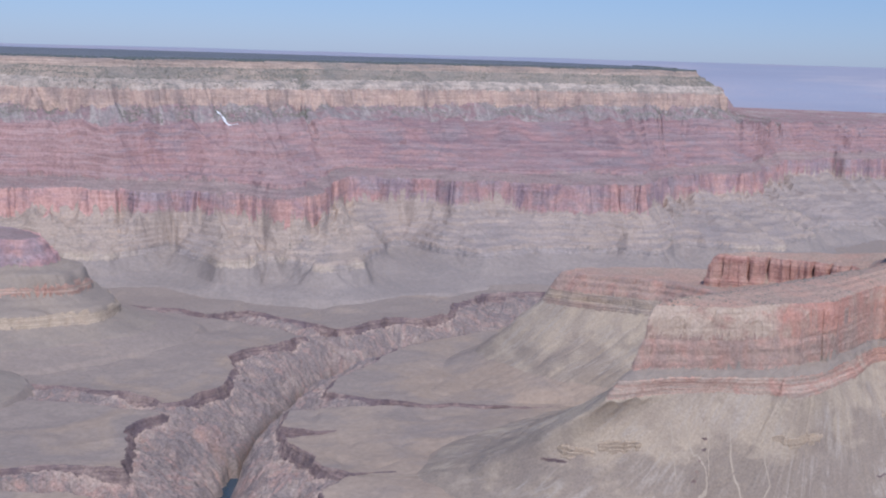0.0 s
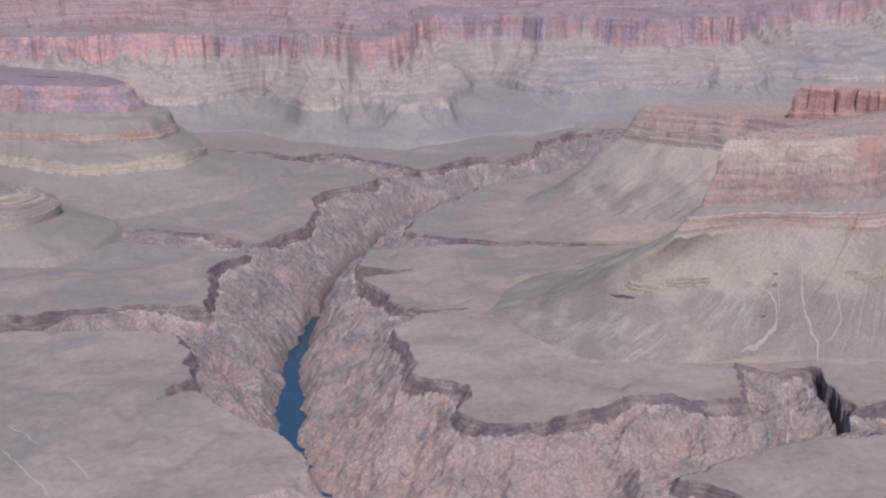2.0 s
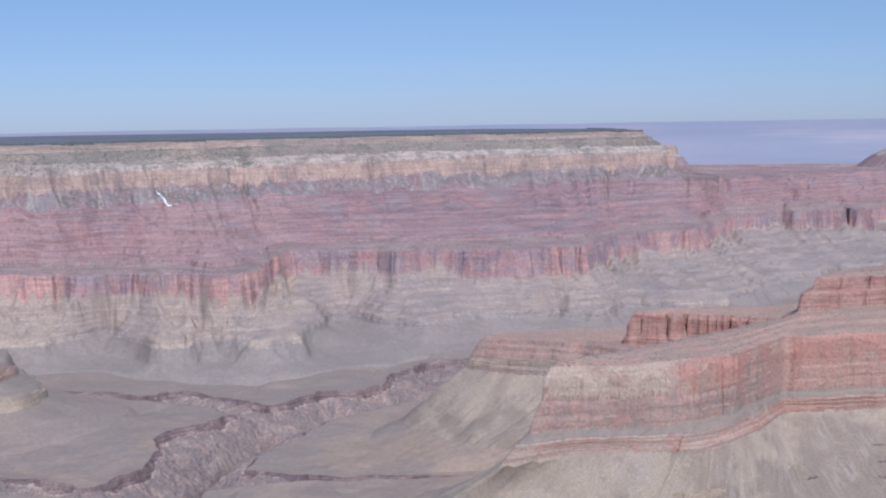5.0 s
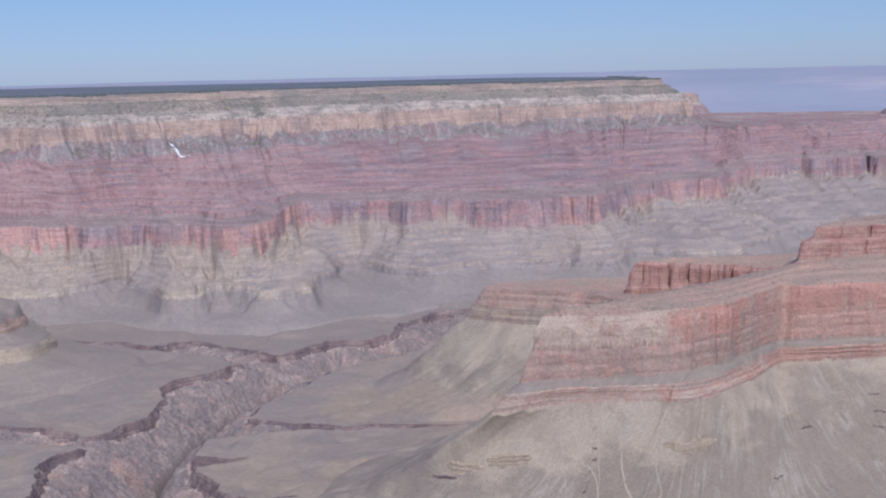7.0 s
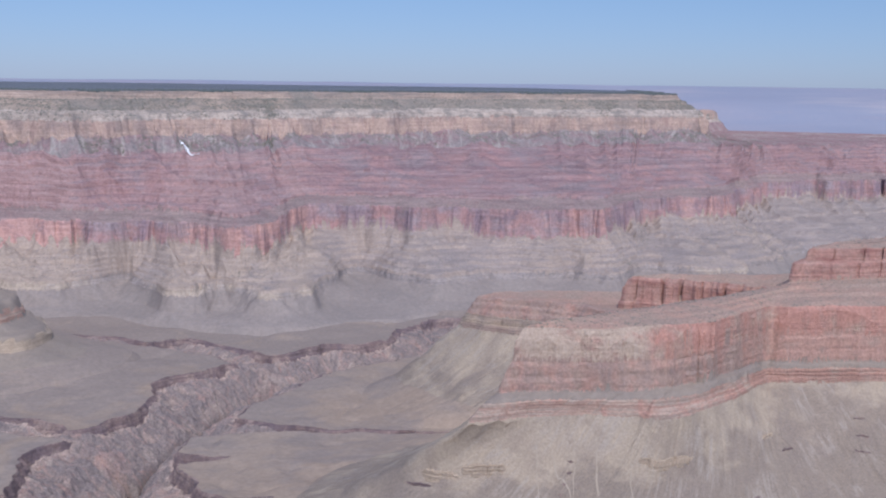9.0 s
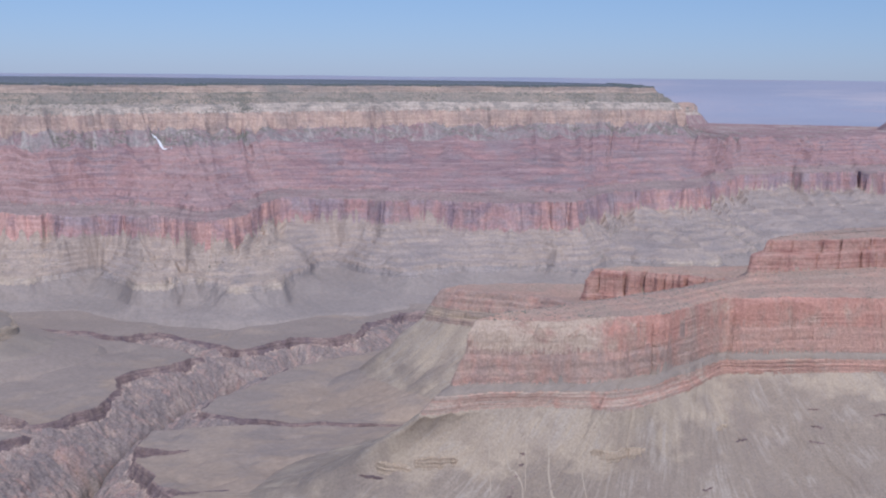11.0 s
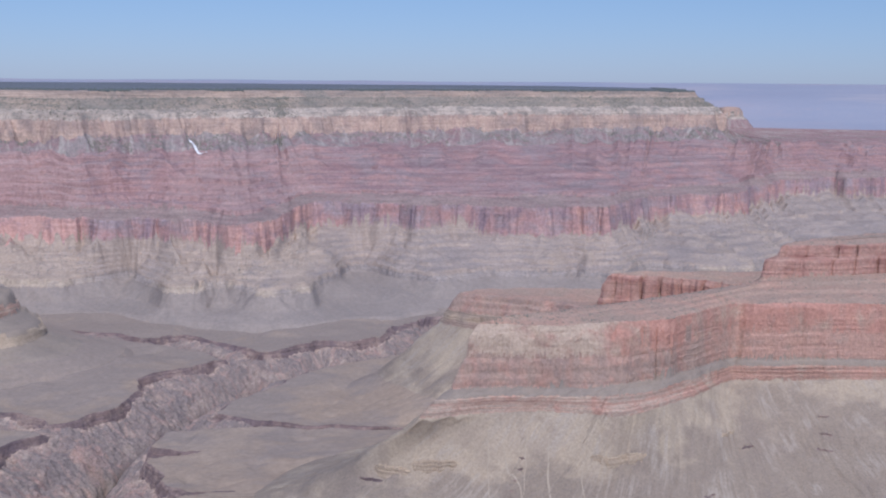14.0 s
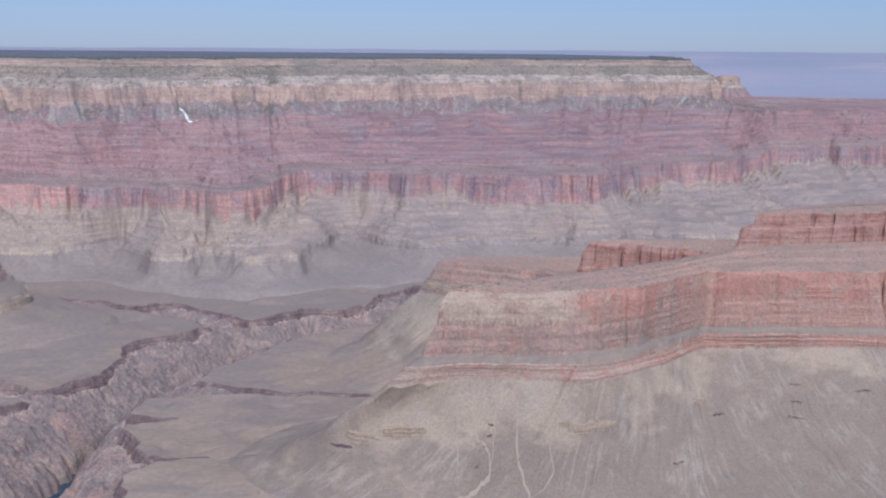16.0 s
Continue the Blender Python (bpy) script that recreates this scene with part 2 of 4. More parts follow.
RED_BEDS = rock("hazed_red_beds", [(0.28, (0.285, 0.190, 0.200)), (0.42, (0.320, 0.218, 0.222)), (0.50, (0.262, 0.178, 0.194)), (0.58, (0.360, 0.262, 0.262)), (0.66, (0.300, 0.198, 0.206)), (0.75, (0.275, 0.186, 0.200))], 0.10, (0.290, 0.220, 0.236), 0.5, (0.290, 0.240, 0.252), 0.75, patch_size=80.0, tint=(0.372, 0.220, 0.215), tint_amount=0.6, tint_size=70.0, bare=(0.410, 0.288, 0.276), bare_amount=0.6, bare_beds=0.15, lines=0.2, line_scale=0.3, fleck=0.25, relief=0.7, ledge=(0.385, 0.245, 0.238), ledge_amount=0.6, steep=(0.55, 0.78))
RED_CLIFF = rock("hazed_red_limestone", [(0.3, (0.390, 0.245, 0.248)), (0.5, (0.450, 0.278, 0.268)), (0.7, (0.375, 0.245, 0.254))], 0.03, (0.285, 0.205, 0.235), 0.4, (0.345, 0.290, 0.312), 0.9, patch_size=55.0, tint=(0.280, 0.215, 0.252), tint_amount=0.85, tint_size=44.0, bare=(0.590, 0.360, 0.318), bare_amount=0.8, bare_beds=0.06, lines=0.14, line_scale=0.2, fleck=0.18, relief=0.8)
SHELF_ROCK = rock("mauve_shelf", [(0.3, (0.260, 0.201, 0.202)), (0.6, (0.302, 0.230, 0.225))], 0.06, (0.297, 0.186, 0.184), 0.6, (0.318, 0.255, 0.239), 0.6, lines=0.2, line_scale=0.25, fleck=0.2)
GREY_SLOPE = rock("grey_shale", [(0.3, (0.316, 0.270, 0.254)), (0.5, (0.346, 0.294, 0.272)), (0.7, (0.320, 0.274, 0.256))], 0.05, (0.298, 0.254, 0.243), 0.4, (0.370, 0.312, 0.284), 0.6, patch_size=70.0, tint=(0.286, 0.252, 0.247), tint_amount=0.8, tint_size=60.0, bare=(0.425, 0.346, 0.288), bare_amount=0.75, bare_beds=0.12, lines=0.14, line_scale=0.22, fleck=0.25, grain=0.25, ledge=(0.440, 0.356, 0.300), ledge_amount=0.45, steep=(0.62, 0.82))
NOSE_OCHRE = rock("spur_ochre", [(0.3, (0.292, 0.260, 0.255)), (0.6, (0.320, 0.284, 0.274))], 0.05, (0.276, 0.246, 0.244), 0.5, (0.332, 0.290, 0.270), 0.6, bare=(0.450, 0.376, 0.305), bare_amount=0.8, bare_beds=0.05, lines=0.2, line_scale=0.3, fleck=0.2)
APRON = rock("apron_shale", [(0.3, (0.286, 0.249, 0.232)), (0.6, (0.312, 0.270, 0.250))], 0.03, (0.272, 0.238, 0.224), 0.5, (0.330, 0.288, 0.268), 0.6, relief=0.4, grain=0.2, fleck=0.16, patch_size=110.0, tint=(0.268, 0.238, 0.226), tint_amount=0.7, tint_size=70.0)
OCHRE = rock("ochre_ledges", [(0.3, (0.36, 0.275, 0.225)), (0.48, (0.47, 0.37, 0.285)), (0.58, (0.34, 0.25, 0.215)), (0.75, (0.42, 0.305, 0.255))], 0.16, (0.30, 0.235, 0.21), 0.6, (0.36, 0.31, 0.27), 0.7, lines=0.4, line_scale=0.8, fleck=0.4, relief=0.9)
OUTCROP = rock("ochre_outcrop", [(0.3, (0.430, 0.346, 0.266)), (0.5, (0.500, 0.408, 0.318)), (0.7, (0.412, 0.325, 0.254))], 0.3, (0.360, 0.273, 0.216), 0.5, (0.387, 0.317, 0.243), 0.6, patch_size=12.0, lines=0.2, line_scale=0.8, fleck=0.6, relief=0.7)
BAND = rock("banded_ledges", [(0.3, (0.400, 0.318, 0.270)), (0.48, (0.460, 0.366, 0.304)), (0.58, (0.440, 0.272, 0.222)), (0.7, (0.405, 0.320, 0.268))], 0.3, (0.360, 0.270, 0.232), 0.5, (0.470, 0.380, 0.305), 0.5, patch_size=30.0, tint=(0.470, 0.262, 0.214), tint_amount=0.7, tint_size=22.0, tint_side=[("X", 180.0, 320.0, -0.02, 0.16)], lines=0.4, line_scale=0.5, fleck=0.4, relief=1.0, ledge=(0.450, 0.280, 0.228), ledge_amount=0.5, steep=(0.45, 0.75))
# tint_side greys the soil northward and far west: haze put into its colour.
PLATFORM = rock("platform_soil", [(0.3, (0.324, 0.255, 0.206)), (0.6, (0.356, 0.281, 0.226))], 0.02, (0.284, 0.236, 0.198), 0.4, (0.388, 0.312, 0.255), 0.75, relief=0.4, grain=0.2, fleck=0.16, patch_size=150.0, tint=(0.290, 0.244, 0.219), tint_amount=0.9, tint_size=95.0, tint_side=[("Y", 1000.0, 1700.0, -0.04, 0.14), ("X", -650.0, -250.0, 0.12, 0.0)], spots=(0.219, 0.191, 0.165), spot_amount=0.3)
TAPEATS = rock("brown_sandstone", [(0.3, (0.196, 0.146, 0.146)), (0.5, (0.262, 0.194, 0.186)), (0.7, (0.170, 0.126, 0.132))], 0.22, (0.128, 0.094, 0.102), 0.8, (0.372, 0.288, 0.258), 0.85, patch_size=16.0, tint=(0.152, 0.118, 0.132), tint_amount=0.8, tint_size=34.0, lines=0.3, line_scale=0.6, fleck=0.4, relief=0.9)
GORGE = rock("pink_schist", [(0.3, (0.364, 0.288, 0.254)), (0.5, (0.416, 0.328, 0.286)), (0.7, (0.344, 0.274, 0.246))], 0.03, (0.285, 0.232, 0.218), 0.5, (0.240, 0.206, 0.204), 0.85, (0.480, 0.326, 0.282), 0.45, relief=0.9, grain=0.5, fleck=0.4, patch_size=26.0, pale_side=[("Y", 820.0, 1080.0, -0.06, 0.15), ("X", -20.0, 90.0, 0.0, 0.04)], tint=(0.482, 0.306, 0.262), tint_amount=0.65, tint_size=18.0, tint_side=[("Y", 900.0, 1300.0, 0.03, -0.08), ("X", -20.0, 90.0, 0.0, -0.07)], rills=(0.470, 0.388, 0.338), rill_amount=0.6, rubble=(0.490, 0.380, 0.326))
TALUS = rock("pale_talus", [(0.3, (0.284, 0.237, 0.200)), (0.6, (0.314, 0.260, 0.216))], 0.03, (0.264, 0.222, 0.192), 0.4, (0.448, 0.372, 0.292), 0.9, patch_size=40.0, pale_side=[("X", 80.0, 300.0, 0.12, -0.12), ("Z", 125.0, 178.0, -0.16, 0.18)], tint=(0.250, 0.206, 0.186), tint_amount=0.35, tint_size=35.0, rills=(0.420, 0.368, 0.322), rill_amount=0.6, grain=0.28, fleck=0.5)
BUTTE_RED = rock("butte_cliff", [(0.3, (0.455, 0.318, 0.264)), (0.45, (0.500, 0.352, 0.292)), (0.56, (0.435, 0.300, 0.254)), (0.7, (0.485, 0.338, 0.282))], 0.05, (0.475, 0.245, 0.205), 0.55, (0.560, 0.452, 0.366), 0.9, patch_size=30.0, pale_side=[("X", 105.0, 215.0, 0.18, -0.05)], tint=(0.560, 0.300, 0.246), tint_amount=0.85, tint_size=26.0, tint_side=[("X", 100.0, 190.0, -0.2, 0.05), ("X", 250.0, 330.0, 0.0, 0.10)], lines=0.07, line_scale=0.3, fleck=0.35, level=0.012, relief=1.0)
BUTTE_LOW = rock("rusty_cliff", [(0.3, (0.400, 0.296, 0.254)), (0.5, (0.440, 0.322, 0.272)), (0.7, (0.380, 0.282, 0.246))], 0.06, (0.470, 0.265, 0.218), 0.65, (0.545, 0.330, 0.272), 0.7, patch_size=20.0, pale_side=[("X", 230.0, 320.0, -0.03, 0.14)], tint=(0.345, 0.258, 0.234), tint_amount=0.65, tint_size=16.0, tint_side=[("X", 230.0, 320.0, 0.0, -0.08)], lines=0.1, line_scale=0.25, fleck=0.35, level=0.012, relief=1.0)
MESA_RED = rock("mesa_cliff", [(0.3, (0.420, 0.228, 0.192)), (0.5, (0.500, 0.296, 0.250)), (0.6, (0.380, 0.198, 0.172)), (0.75, (0.480, 0.290, 0.246))], 0.16, (0.270, 0.145, 0.140), 0.55, (0.520, 0.360, 0.305), 0.55, patch_size=22.0, lines=0.2, line_scale=0.5, fleck=0.35, level=0.008, relief=1.0)
BENCH = rock("bench_soil", [(0.3, (0.386, 0.273, 0.227)), (0.6, (0.439, 0.315, 0.257))], 0.05, (0.381, 0.284, 0.232), 0.4, (0.346, 0.278, 0.232), 0.6, patch_size=40.0, tint=(0.484, 0.299, 0.237), tint_amount=0.6, tint_size=45.0, spots=(0.277, 0.232, 0.182), spot_amount=0.5)
# The blue is distance haze, put into the colour of the woods.
WOODED = rock("wooded_top", [(0.3, (0.120, 0.140, 0.168)), (0.6, (0.150, 0.170, 0.196))], 0.02, (0.124, 0.144, 0.168), 0.5, (0.205, 0.208, 0.222), 0.4)
SHALE = rock("tan_shale", [(0.3, (0.261, 0.225, 0.201)), (0.6, (0.295, 0.250, 0.219))], 0.05, (0.239, 0.207, 0.188), 0.4, (0.342, 0.285, 0.235), 0.6, (0.342, 0.293, 0.252), 0.4, grain=0.15, fleck=0.2)
# Lavender and blue beds carry the haze of distance in their colour.
DISTANT = rock("hazed_desert", [(0.32, (0.330, 0.322, 0.395)), (0.45, (0.285, 0.318, 0.412)), (0.55, (0.300, 0.330, 0.420)), (0.68, (0.410, 0.395, 0.445))], 0.022, (0.357, 0.346, 0.405), 0.3, (0.350, 0.350, 0.425), 0.5, relief=0.1, grain=0.1, patch_size=500.0)


def water_material():
    m, n, l, shader = tree_of("river_water", 0.18)
    pos = n.new("ShaderNodeNewGeometry").outputs["Position"]
    rip = noise_of(n, l, pos, 0.25, 6.0)
    l.new(ramp(n, l, rip, [(0.3, (0.015, 0.045, 0.085)), (0.7, (0.03, 0.07, 0.11))]), shader.inputs["Base Color"])
    shader.inputs["Specular IOR Level"].default_value = 0.5
    b = n.new("ShaderNodeBump")
    b.inputs["Strength"].default_value, b.inputs["Distance"].default_value = 0.3, 0.5
    l.new(rip, b.inputs["Height"])
    l.new(b.outputs[0], shader.inputs["Normal"])
    return m


def plain_material(name, a, b, scale=0.5, rough=0.9):
    m, n, l, shader = tree_of(name, rough)
    pos = n.new("ShaderNodeNewGeometry").outputs["Position"]
    l.new(ramp(n, l, noise_of(n, l, pos, scale), [(0.35, a), (0.65, b)]), shader.inputs["Base Color"])
    return m


WATER = water_material()
# Pines lifted towards blue-grey: haze over them is put into the colour.
FOLIAGE = plain_material("pine_foliage", (0.10, 0.12, 0.125), (0.14, 0.16, 0.155), 0.3)
BRUSH = plain_material("brush_foliage", (0.19, 0.19, 0.165), (0.25, 0.24, 0.21), 0.4)
SNOW = plain_material("old_snow", (0.72, 0.74, 0.78), (0.85, 0.86, 0.88), 0.2)

# ---- layered rock formations ----
def massif(curves, stairs, spacing, amounts, length=150.0, seed=0, reference=None, flute=2.0, gully=None, lifts=None, cove=0.8, octaves=3, notches=(), steps=None, rills=None, keep_ledges=0.3, noses=None, jut=0.0, coarse=1.0, spread=False):
    """Ground that falls through curves sharing their stations, listed from the inside out. The fall follows the distance from the first
    curve; spurs, alcoves and gullies shift that distance, by up to amounts[k] metres at curve k, so that every layer weathers back
    together. stairs[k]: ledges between curve k and the next; steps[k]: how finely that fall is cut; rills[k]: how deep runnels cut the
    ground at curve k. Returns points, (run, fall) and the layer of each cell."""
    pts = [np.asarray(c, float) for c in curves]
    fine = np.linspace(0, len(pts[0]) - 1, 4000)
    ref_line = reference if reference is not None else len(pts) // 2
    ref = spline(pts[ref_line], fine)
    arc = np.concatenate([[0], np.cumsum(np.linalg.norm(np.diff(ref[:, :2], axis=0), axis=1))])
    cols = int(arc[-1] / spacing) + 1
    run = np.linspace(0, arc[-1], cols)
    lines = [spline(p, np.interp(run, arc, fine)) for p in pts]
    for k, lift in enumerate(lifts or ()):
        if lift < 0:  # cones of debris that climb the cliff above
            lines[k][:, 2] -= lift * (1.6 * ridged(run / 46.0 + 0.6 * fbm(run / 90.0, 1.7, 0, 2, seed + 73), k * 3.7, 0, 2, seed + 75) - 0.9)
            continue
        lines[k][:, 2] += lift * (fbm(run / 70.0, k * 3.7, 0, 3, seed + 71) + 0.5 * fbm(run / 17.0, k * 5.1, 0, 3, seed + 77))
    gaps = [np.maximum(np.linalg.norm(a[:, :2] - b[:, :2], axis=1), 1.5) for a, b in zip(lines, lines[1:])]
    knots = np.concatenate([np.zeros((1, cols)), np.cumsum(gaps, axis=0)])
    total = knots[-1]
    fall = []
    for k, gap in enumerate(gaps):
        n = max(2, int(np.percentile(gap, 75) / (steps[k] if steps else spacing)))
        fall += [knots[k] + gap * q / n for q in range(n)]
    D = np.stack(fall + [total])
    rows = len(D)
    P, Dn, layer = np.empty((rows, cols, 3)), np.empty((rows, cols)), np.empty((rows, cols), int)
    amp, worn, fluted = np.empty((rows, cols)), np.zeros((rows, cols)), np.full((rows, cols), flute if not isinstance(flute, list) else 0.0)
    cut = np.zeros((rows, cols))
    for c in range(cols):
        for axis in (0, 1):
            P[:, c, axis] = np.interp(D[:, c], knots[:, c], [k[c, axis] for k in lines])
        amp[:, c] = np.interp(D[:, c], knots[:, c], amounts)
        if isinstance(flute, list):
            fluted[:, c] = np.interp(D[:, c], knots[:, c], flute)
        if gully:
            worn[:, c] = np.interp(D[:, c], knots[:, c], gully)
        if rills:
            cut[:, c] = np.interp(D[:, c], knots[:, c], rills)
    R = np.broadcast_to(run[None, :], D.shape)
    close = np.linalg.norm(np.diff(P[..., :2], axis=1, append=P[:, -1:, :2] + spacing), axis=2) / spacing
    close = np.clip(close, 0.12, 1.0)  # where the columns crowd together, relief shrinks with them
    run_along, run_down = R, D
    if spread:  # a broad wall weathers by its place in the land, not by its own length
        R, D = P[..., 0] + 0.35 * P[..., 1] + 40 * fbm(P[..., 0] / 120.0, P[..., 1] / 120.0, 0.3, 3, seed + 91), P[..., 1] + 40 * fbm(P[..., 0] / 120.0, P[..., 1] / 120.0, 5.3, 3, seed + 93)
        close = np.ones_like(close)
    amp, worn = amp * close, worn * close
    wander = 0.35 * fbm(R / (2.2 * length), D / (2.0 * length), 0.2, 2, seed + 1)
    spurs = 0.62 - ridged(R / length + wander, D / (1.6 * length), 0.4, octaves, seed + 3)
    coves = fbm(R / (0.42 * length), D / (0.5 * length), 0.7, 5, seed + 9)
    cuts = ridged(R / (0.24 * length) + 1.5 * wander, D / (0.9 * length), 0.9, 3, seed + 15) - 0.62
    shift = amp * (1.5 * spurs + cove * coves) + worn * cuts
    Rc, Dc = R / coarse, D / coarse
    joints = 0.9 * np.clip(ridged(Rc / 17.0 + fbm(Rc / 30.0, Dc / 20.0, 0.4, 2, seed + 41), Dc / 60.0, 0.6, 1, seed + 43) - 0.8, 0, 1) / 0.2 + 0.5 * np.clip(ridged(Rc / 6.5 + fbm(Rc / 12.0, Dc / 9.0, 0.8, 2, seed + 45), Dc / 30.0, 0.2, 1, seed + 47) - 0.78, 0, 1) / 0.22
    joints *= np.clip(0.5 + 1.6 * fbm(Rc / 50.0, 2.2, 0, 2, seed + 49), 0.05, 1.3)  # some stretches stand whole
    shift += fluted * (fbm(Rc / 11.0, Dc / 14.0, 0.1, 4, seed + 21) + 0.5 * fbm(Rc / 3.5, Dc / 5.0, 0.3, 3, seed + 27) + joints) * np.clip(amp, 0, 1)
    R, D = run_along, run_down
    for nx, ny, nw, nd, reach in notches:  # clefts that cut back into the wall
        at = run[int(np.argmin((lines[ref_line][:, 0] - nx) ** 2 + (lines[ref_line][:, 1] - ny) ** 2))]
        shift += nd * np.exp(-((R + 5 * fbm(D / 18.0, nx, 0, 3, seed) - at) / nw) ** 2) * np.exp(-((D - knots[ref_line]) / reach) ** 2)
    crown = None
    if noses:  # where the plan has a spur (1) or a bowl (0)
        stations = np.interp(run, arc, fine)
        crown = np.interp(stations[None, :] + 0.45 * fbm(R / 90.0, D / 80.0, 0.3, 3, seed + 81), np.arange(len(noses)), noses)
        shift -= jut * (crown - 0.5) * np.clip((D - knots[ref_line + 1]) / 60.0, 0, 1) * np.clip((total - D) / 60.0, 0, 1)
    Dn = D + shift
    broken = np.clip(0.62 + 1.5 * fbm(R / 60.0, D / 25.0, 0.5, 3, seed + 51), keep_ledges, 1.15)  # ledges come and go
    for c in range(cols):
        ks, zs = [], []
        for k, n in enumerate(stairs):
            d0, d1, z0, z1 = knots[k, c], knots[k + 1, c], lines[k][c, 2], lines[k + 1][c, 2]
            ks.append(d0), zs.append(z0)
            if k == 0:
                plain = np.interp(Dn[:, c], knots[:, c], [q[c, 2] for q in lines])
            for q in range(n):
                wide = 0.74 + 0.12 * math.sin(q * 2.4 + k)
                ks.append(d0 + (d1 - d0) * (q + wide) / n), zs.append(z0 + (z1 - z0) * (q + 0.25) / n)
                if q < n - 1:
                    ks.append(d0 + (d1 - d0) * (q + 1) / n), zs.append(z0 + (z1 - z0) * (q + 1) / n)
        ks.append(knots[-1, c]), zs.append(lines[-1][c, 2])
        P[:, c, 2] = plain + (np.interp(Dn[:, c], ks, zs) - plain) * broken[:, c]
        layer[:, c] = np.searchsorted(knots[1:-1, c], Dn[:, c])
    if rills:  # runnels that gather downhill and fan out again
        paths = R / 15.0 + 1.2 * fbm(R / 40.0, D / 45.0, 0.6, 3, seed + 61)
        runnel = ridged(paths, D / 90.0, 0.3, 2, seed + 63) ** 3 + 0.5 * ridged(paths * 2.3, D / 60.0, 0.7, 1, seed + 67) ** 4
        P[..., 2] -= cut * close * (runnel - 0.35)
    grain = np.clip(amp, 0, 1)
    P[..., 2] += grain * (0.6 * fbm(P[..., 0] / 12.0, P[..., 1] / 12.0, 0, 3, seed + 33))
    cell = np.sort(np.stack([layer[:-1, :-1], layer[1:, :-1], layer[:-1, 1:], layer[1:, 1:]]), axis=0)[2]
    nose = np.clip(0.5 - 0.9 * spurs - 0.45 * coves - 0.25 * cuts, 0, 1)
    if crown is not None:
        nose = np.clip(0.35 * nose + 0.85 * (crown - 0.1), 0, 1)
    return P, np.stack([R, Dn], -1), cell, nose


def raise_massif(parent, made, names):
    P, uv, cell, nose = made
    for k, (nm, mat, lab) in enumerate(names):
        if (cell == k).any():
            craggy = any(w in nm for w in ("cliff", "wall", "ledge", "band", "terrace"))
            part(nm, grid_mesh(nm, P, mat, uv, cell == k, not craggy, nose), parent, lab)


def away(px, py, line, closed, along=False):
    """Distance to a line of points and, for a closed one, whether inside; with along, also the way along it."""
    best, inside, way, gone = np.full(px.shape, 1e9), np.zeros(px.shape, bool), np.zeros(px.shape), 0.0
    nxt = np.roll(line, -1, axis=0) if closed else line[1:]
    for (ax, ay), (bx, by) in zip(line, nxt):
        ux, uy = bx - ax, by - ay
        k = np.clip(((px - ax) * ux + (py - ay) * uy) / (ux * ux + uy * uy + 1e-9), 0, 1)
        d = (px - ax - k * ux) ** 2 + (py - ay - k * uy) ** 2
        way = np.where(d < best, gone + k * math.hypot(ux, uy), way)
        best = np.minimum(best, d)
        gone += math.hypot(ux, uy)
        if closed and ay != by:
            inside ^= ((ay > py) != (by > py)) & (px < ax + (py - ay) * ux / uy)
    return (np.sqrt(best), inside, way) if along else (np.sqrt(best), inside)


def xyz(xy, z):
    return [(x, y, z) for x, y in xy]


def levelled(xy, levels):
    return [(x, y, z) for (x, y), z in zip(xy, levels)]


# ---- the far plateau, from its forested rim down to the platform ----
RIM = [(-1500, 1480), (-1136, 1867), (-992, 2015), (-828, 2189), (-756, 2268), (-679, 2352), (-595, 2435), (-512, 2507), (-435, 2574), (-404, 2596), (-299, 2674), (-188, 2756), (-70, 2842), (55, 2890), (183, 2934), (275, 2966), (385, 3000), (450, 3030), (480, 3110), (495, 3400), (520, 3900)]
COCO = [(-1480, 1410), (-1101, 1811), (-957, 1947), (-795, 2107), (-724, 2179), (-648, 2256), (-567, 2338), (-488, 2406), (-413, 2469), (-384, 2494), (-284, 2577), (-177, 2665), (-64, 2758), (58, 2810), (183, 2850), (272, 2878), (402, 2915), (505, 2955), (560, 3080), (580, 3400), (610, 3900)]
for spread, push in ((0, 1.14), (1, 1.14), (2, 1.11), (3, 1.05)):  # the western end lies farther back
    RIM[spread] = (RIM[spread][0] * push, RIM[spread][1] * push)
    COCO[spread] = (COCO[spread][0] * push, COCO[spread][1] * push)
WALL = [(-1500, 1560), (-1205, 1945), (-985, 1978), (-767, 2027), (-655, 2020), (-570, 2040), (-470, 2025), (-370, 1955), (-325, 2050), (-290, 2195), (-215, 2200), (-119, 2215), (-20, 2205), (77, 2215), (173, 2215), (240, 2205), (330, 2400), (405, 2470), (525, 2570), (722, 2900), (930, 2980)]
LEDGE = [(-1480, 1480), (-1180, 1850), (-975, 1900), (-740, 1935), (-635, 1945), (-570, 2010), (-470, 1905), (-385, 1905), (-325, 1885), (-245, 1910), (-215, 2090), (-140, 2075), (-58, 2035), (64, 2105), (175, 2120), (246, 2085), (300, 2190), (400, 2180), (530, 2290), (720, 2560), (930, 2700)]
FOOT = [(-1440, 1385), (-1150, 1760), (-950, 1800), (-710, 1850), (-640, 1855), (-560, 1880), (-455, 1835), (-360, 1810), (-305, 1805), (-240, 1815), (-180, 1860), (-110, 1890), (-40, 1955), (70, 1960), (170, 1975), (250, 1990), (310, 2050), (410, 2060), (540, 2160), (730, 2420), (1750, 2840)]


def shifted(line, dx, dy):
    return [(x + dx, y + dy) for x, y in line]


def between(a, b, f):
    return [(p[0] * (1 - f) + q[0] * f, p[1] * (1 - f) + q[1] * f) for p, q in zip(a, b)]


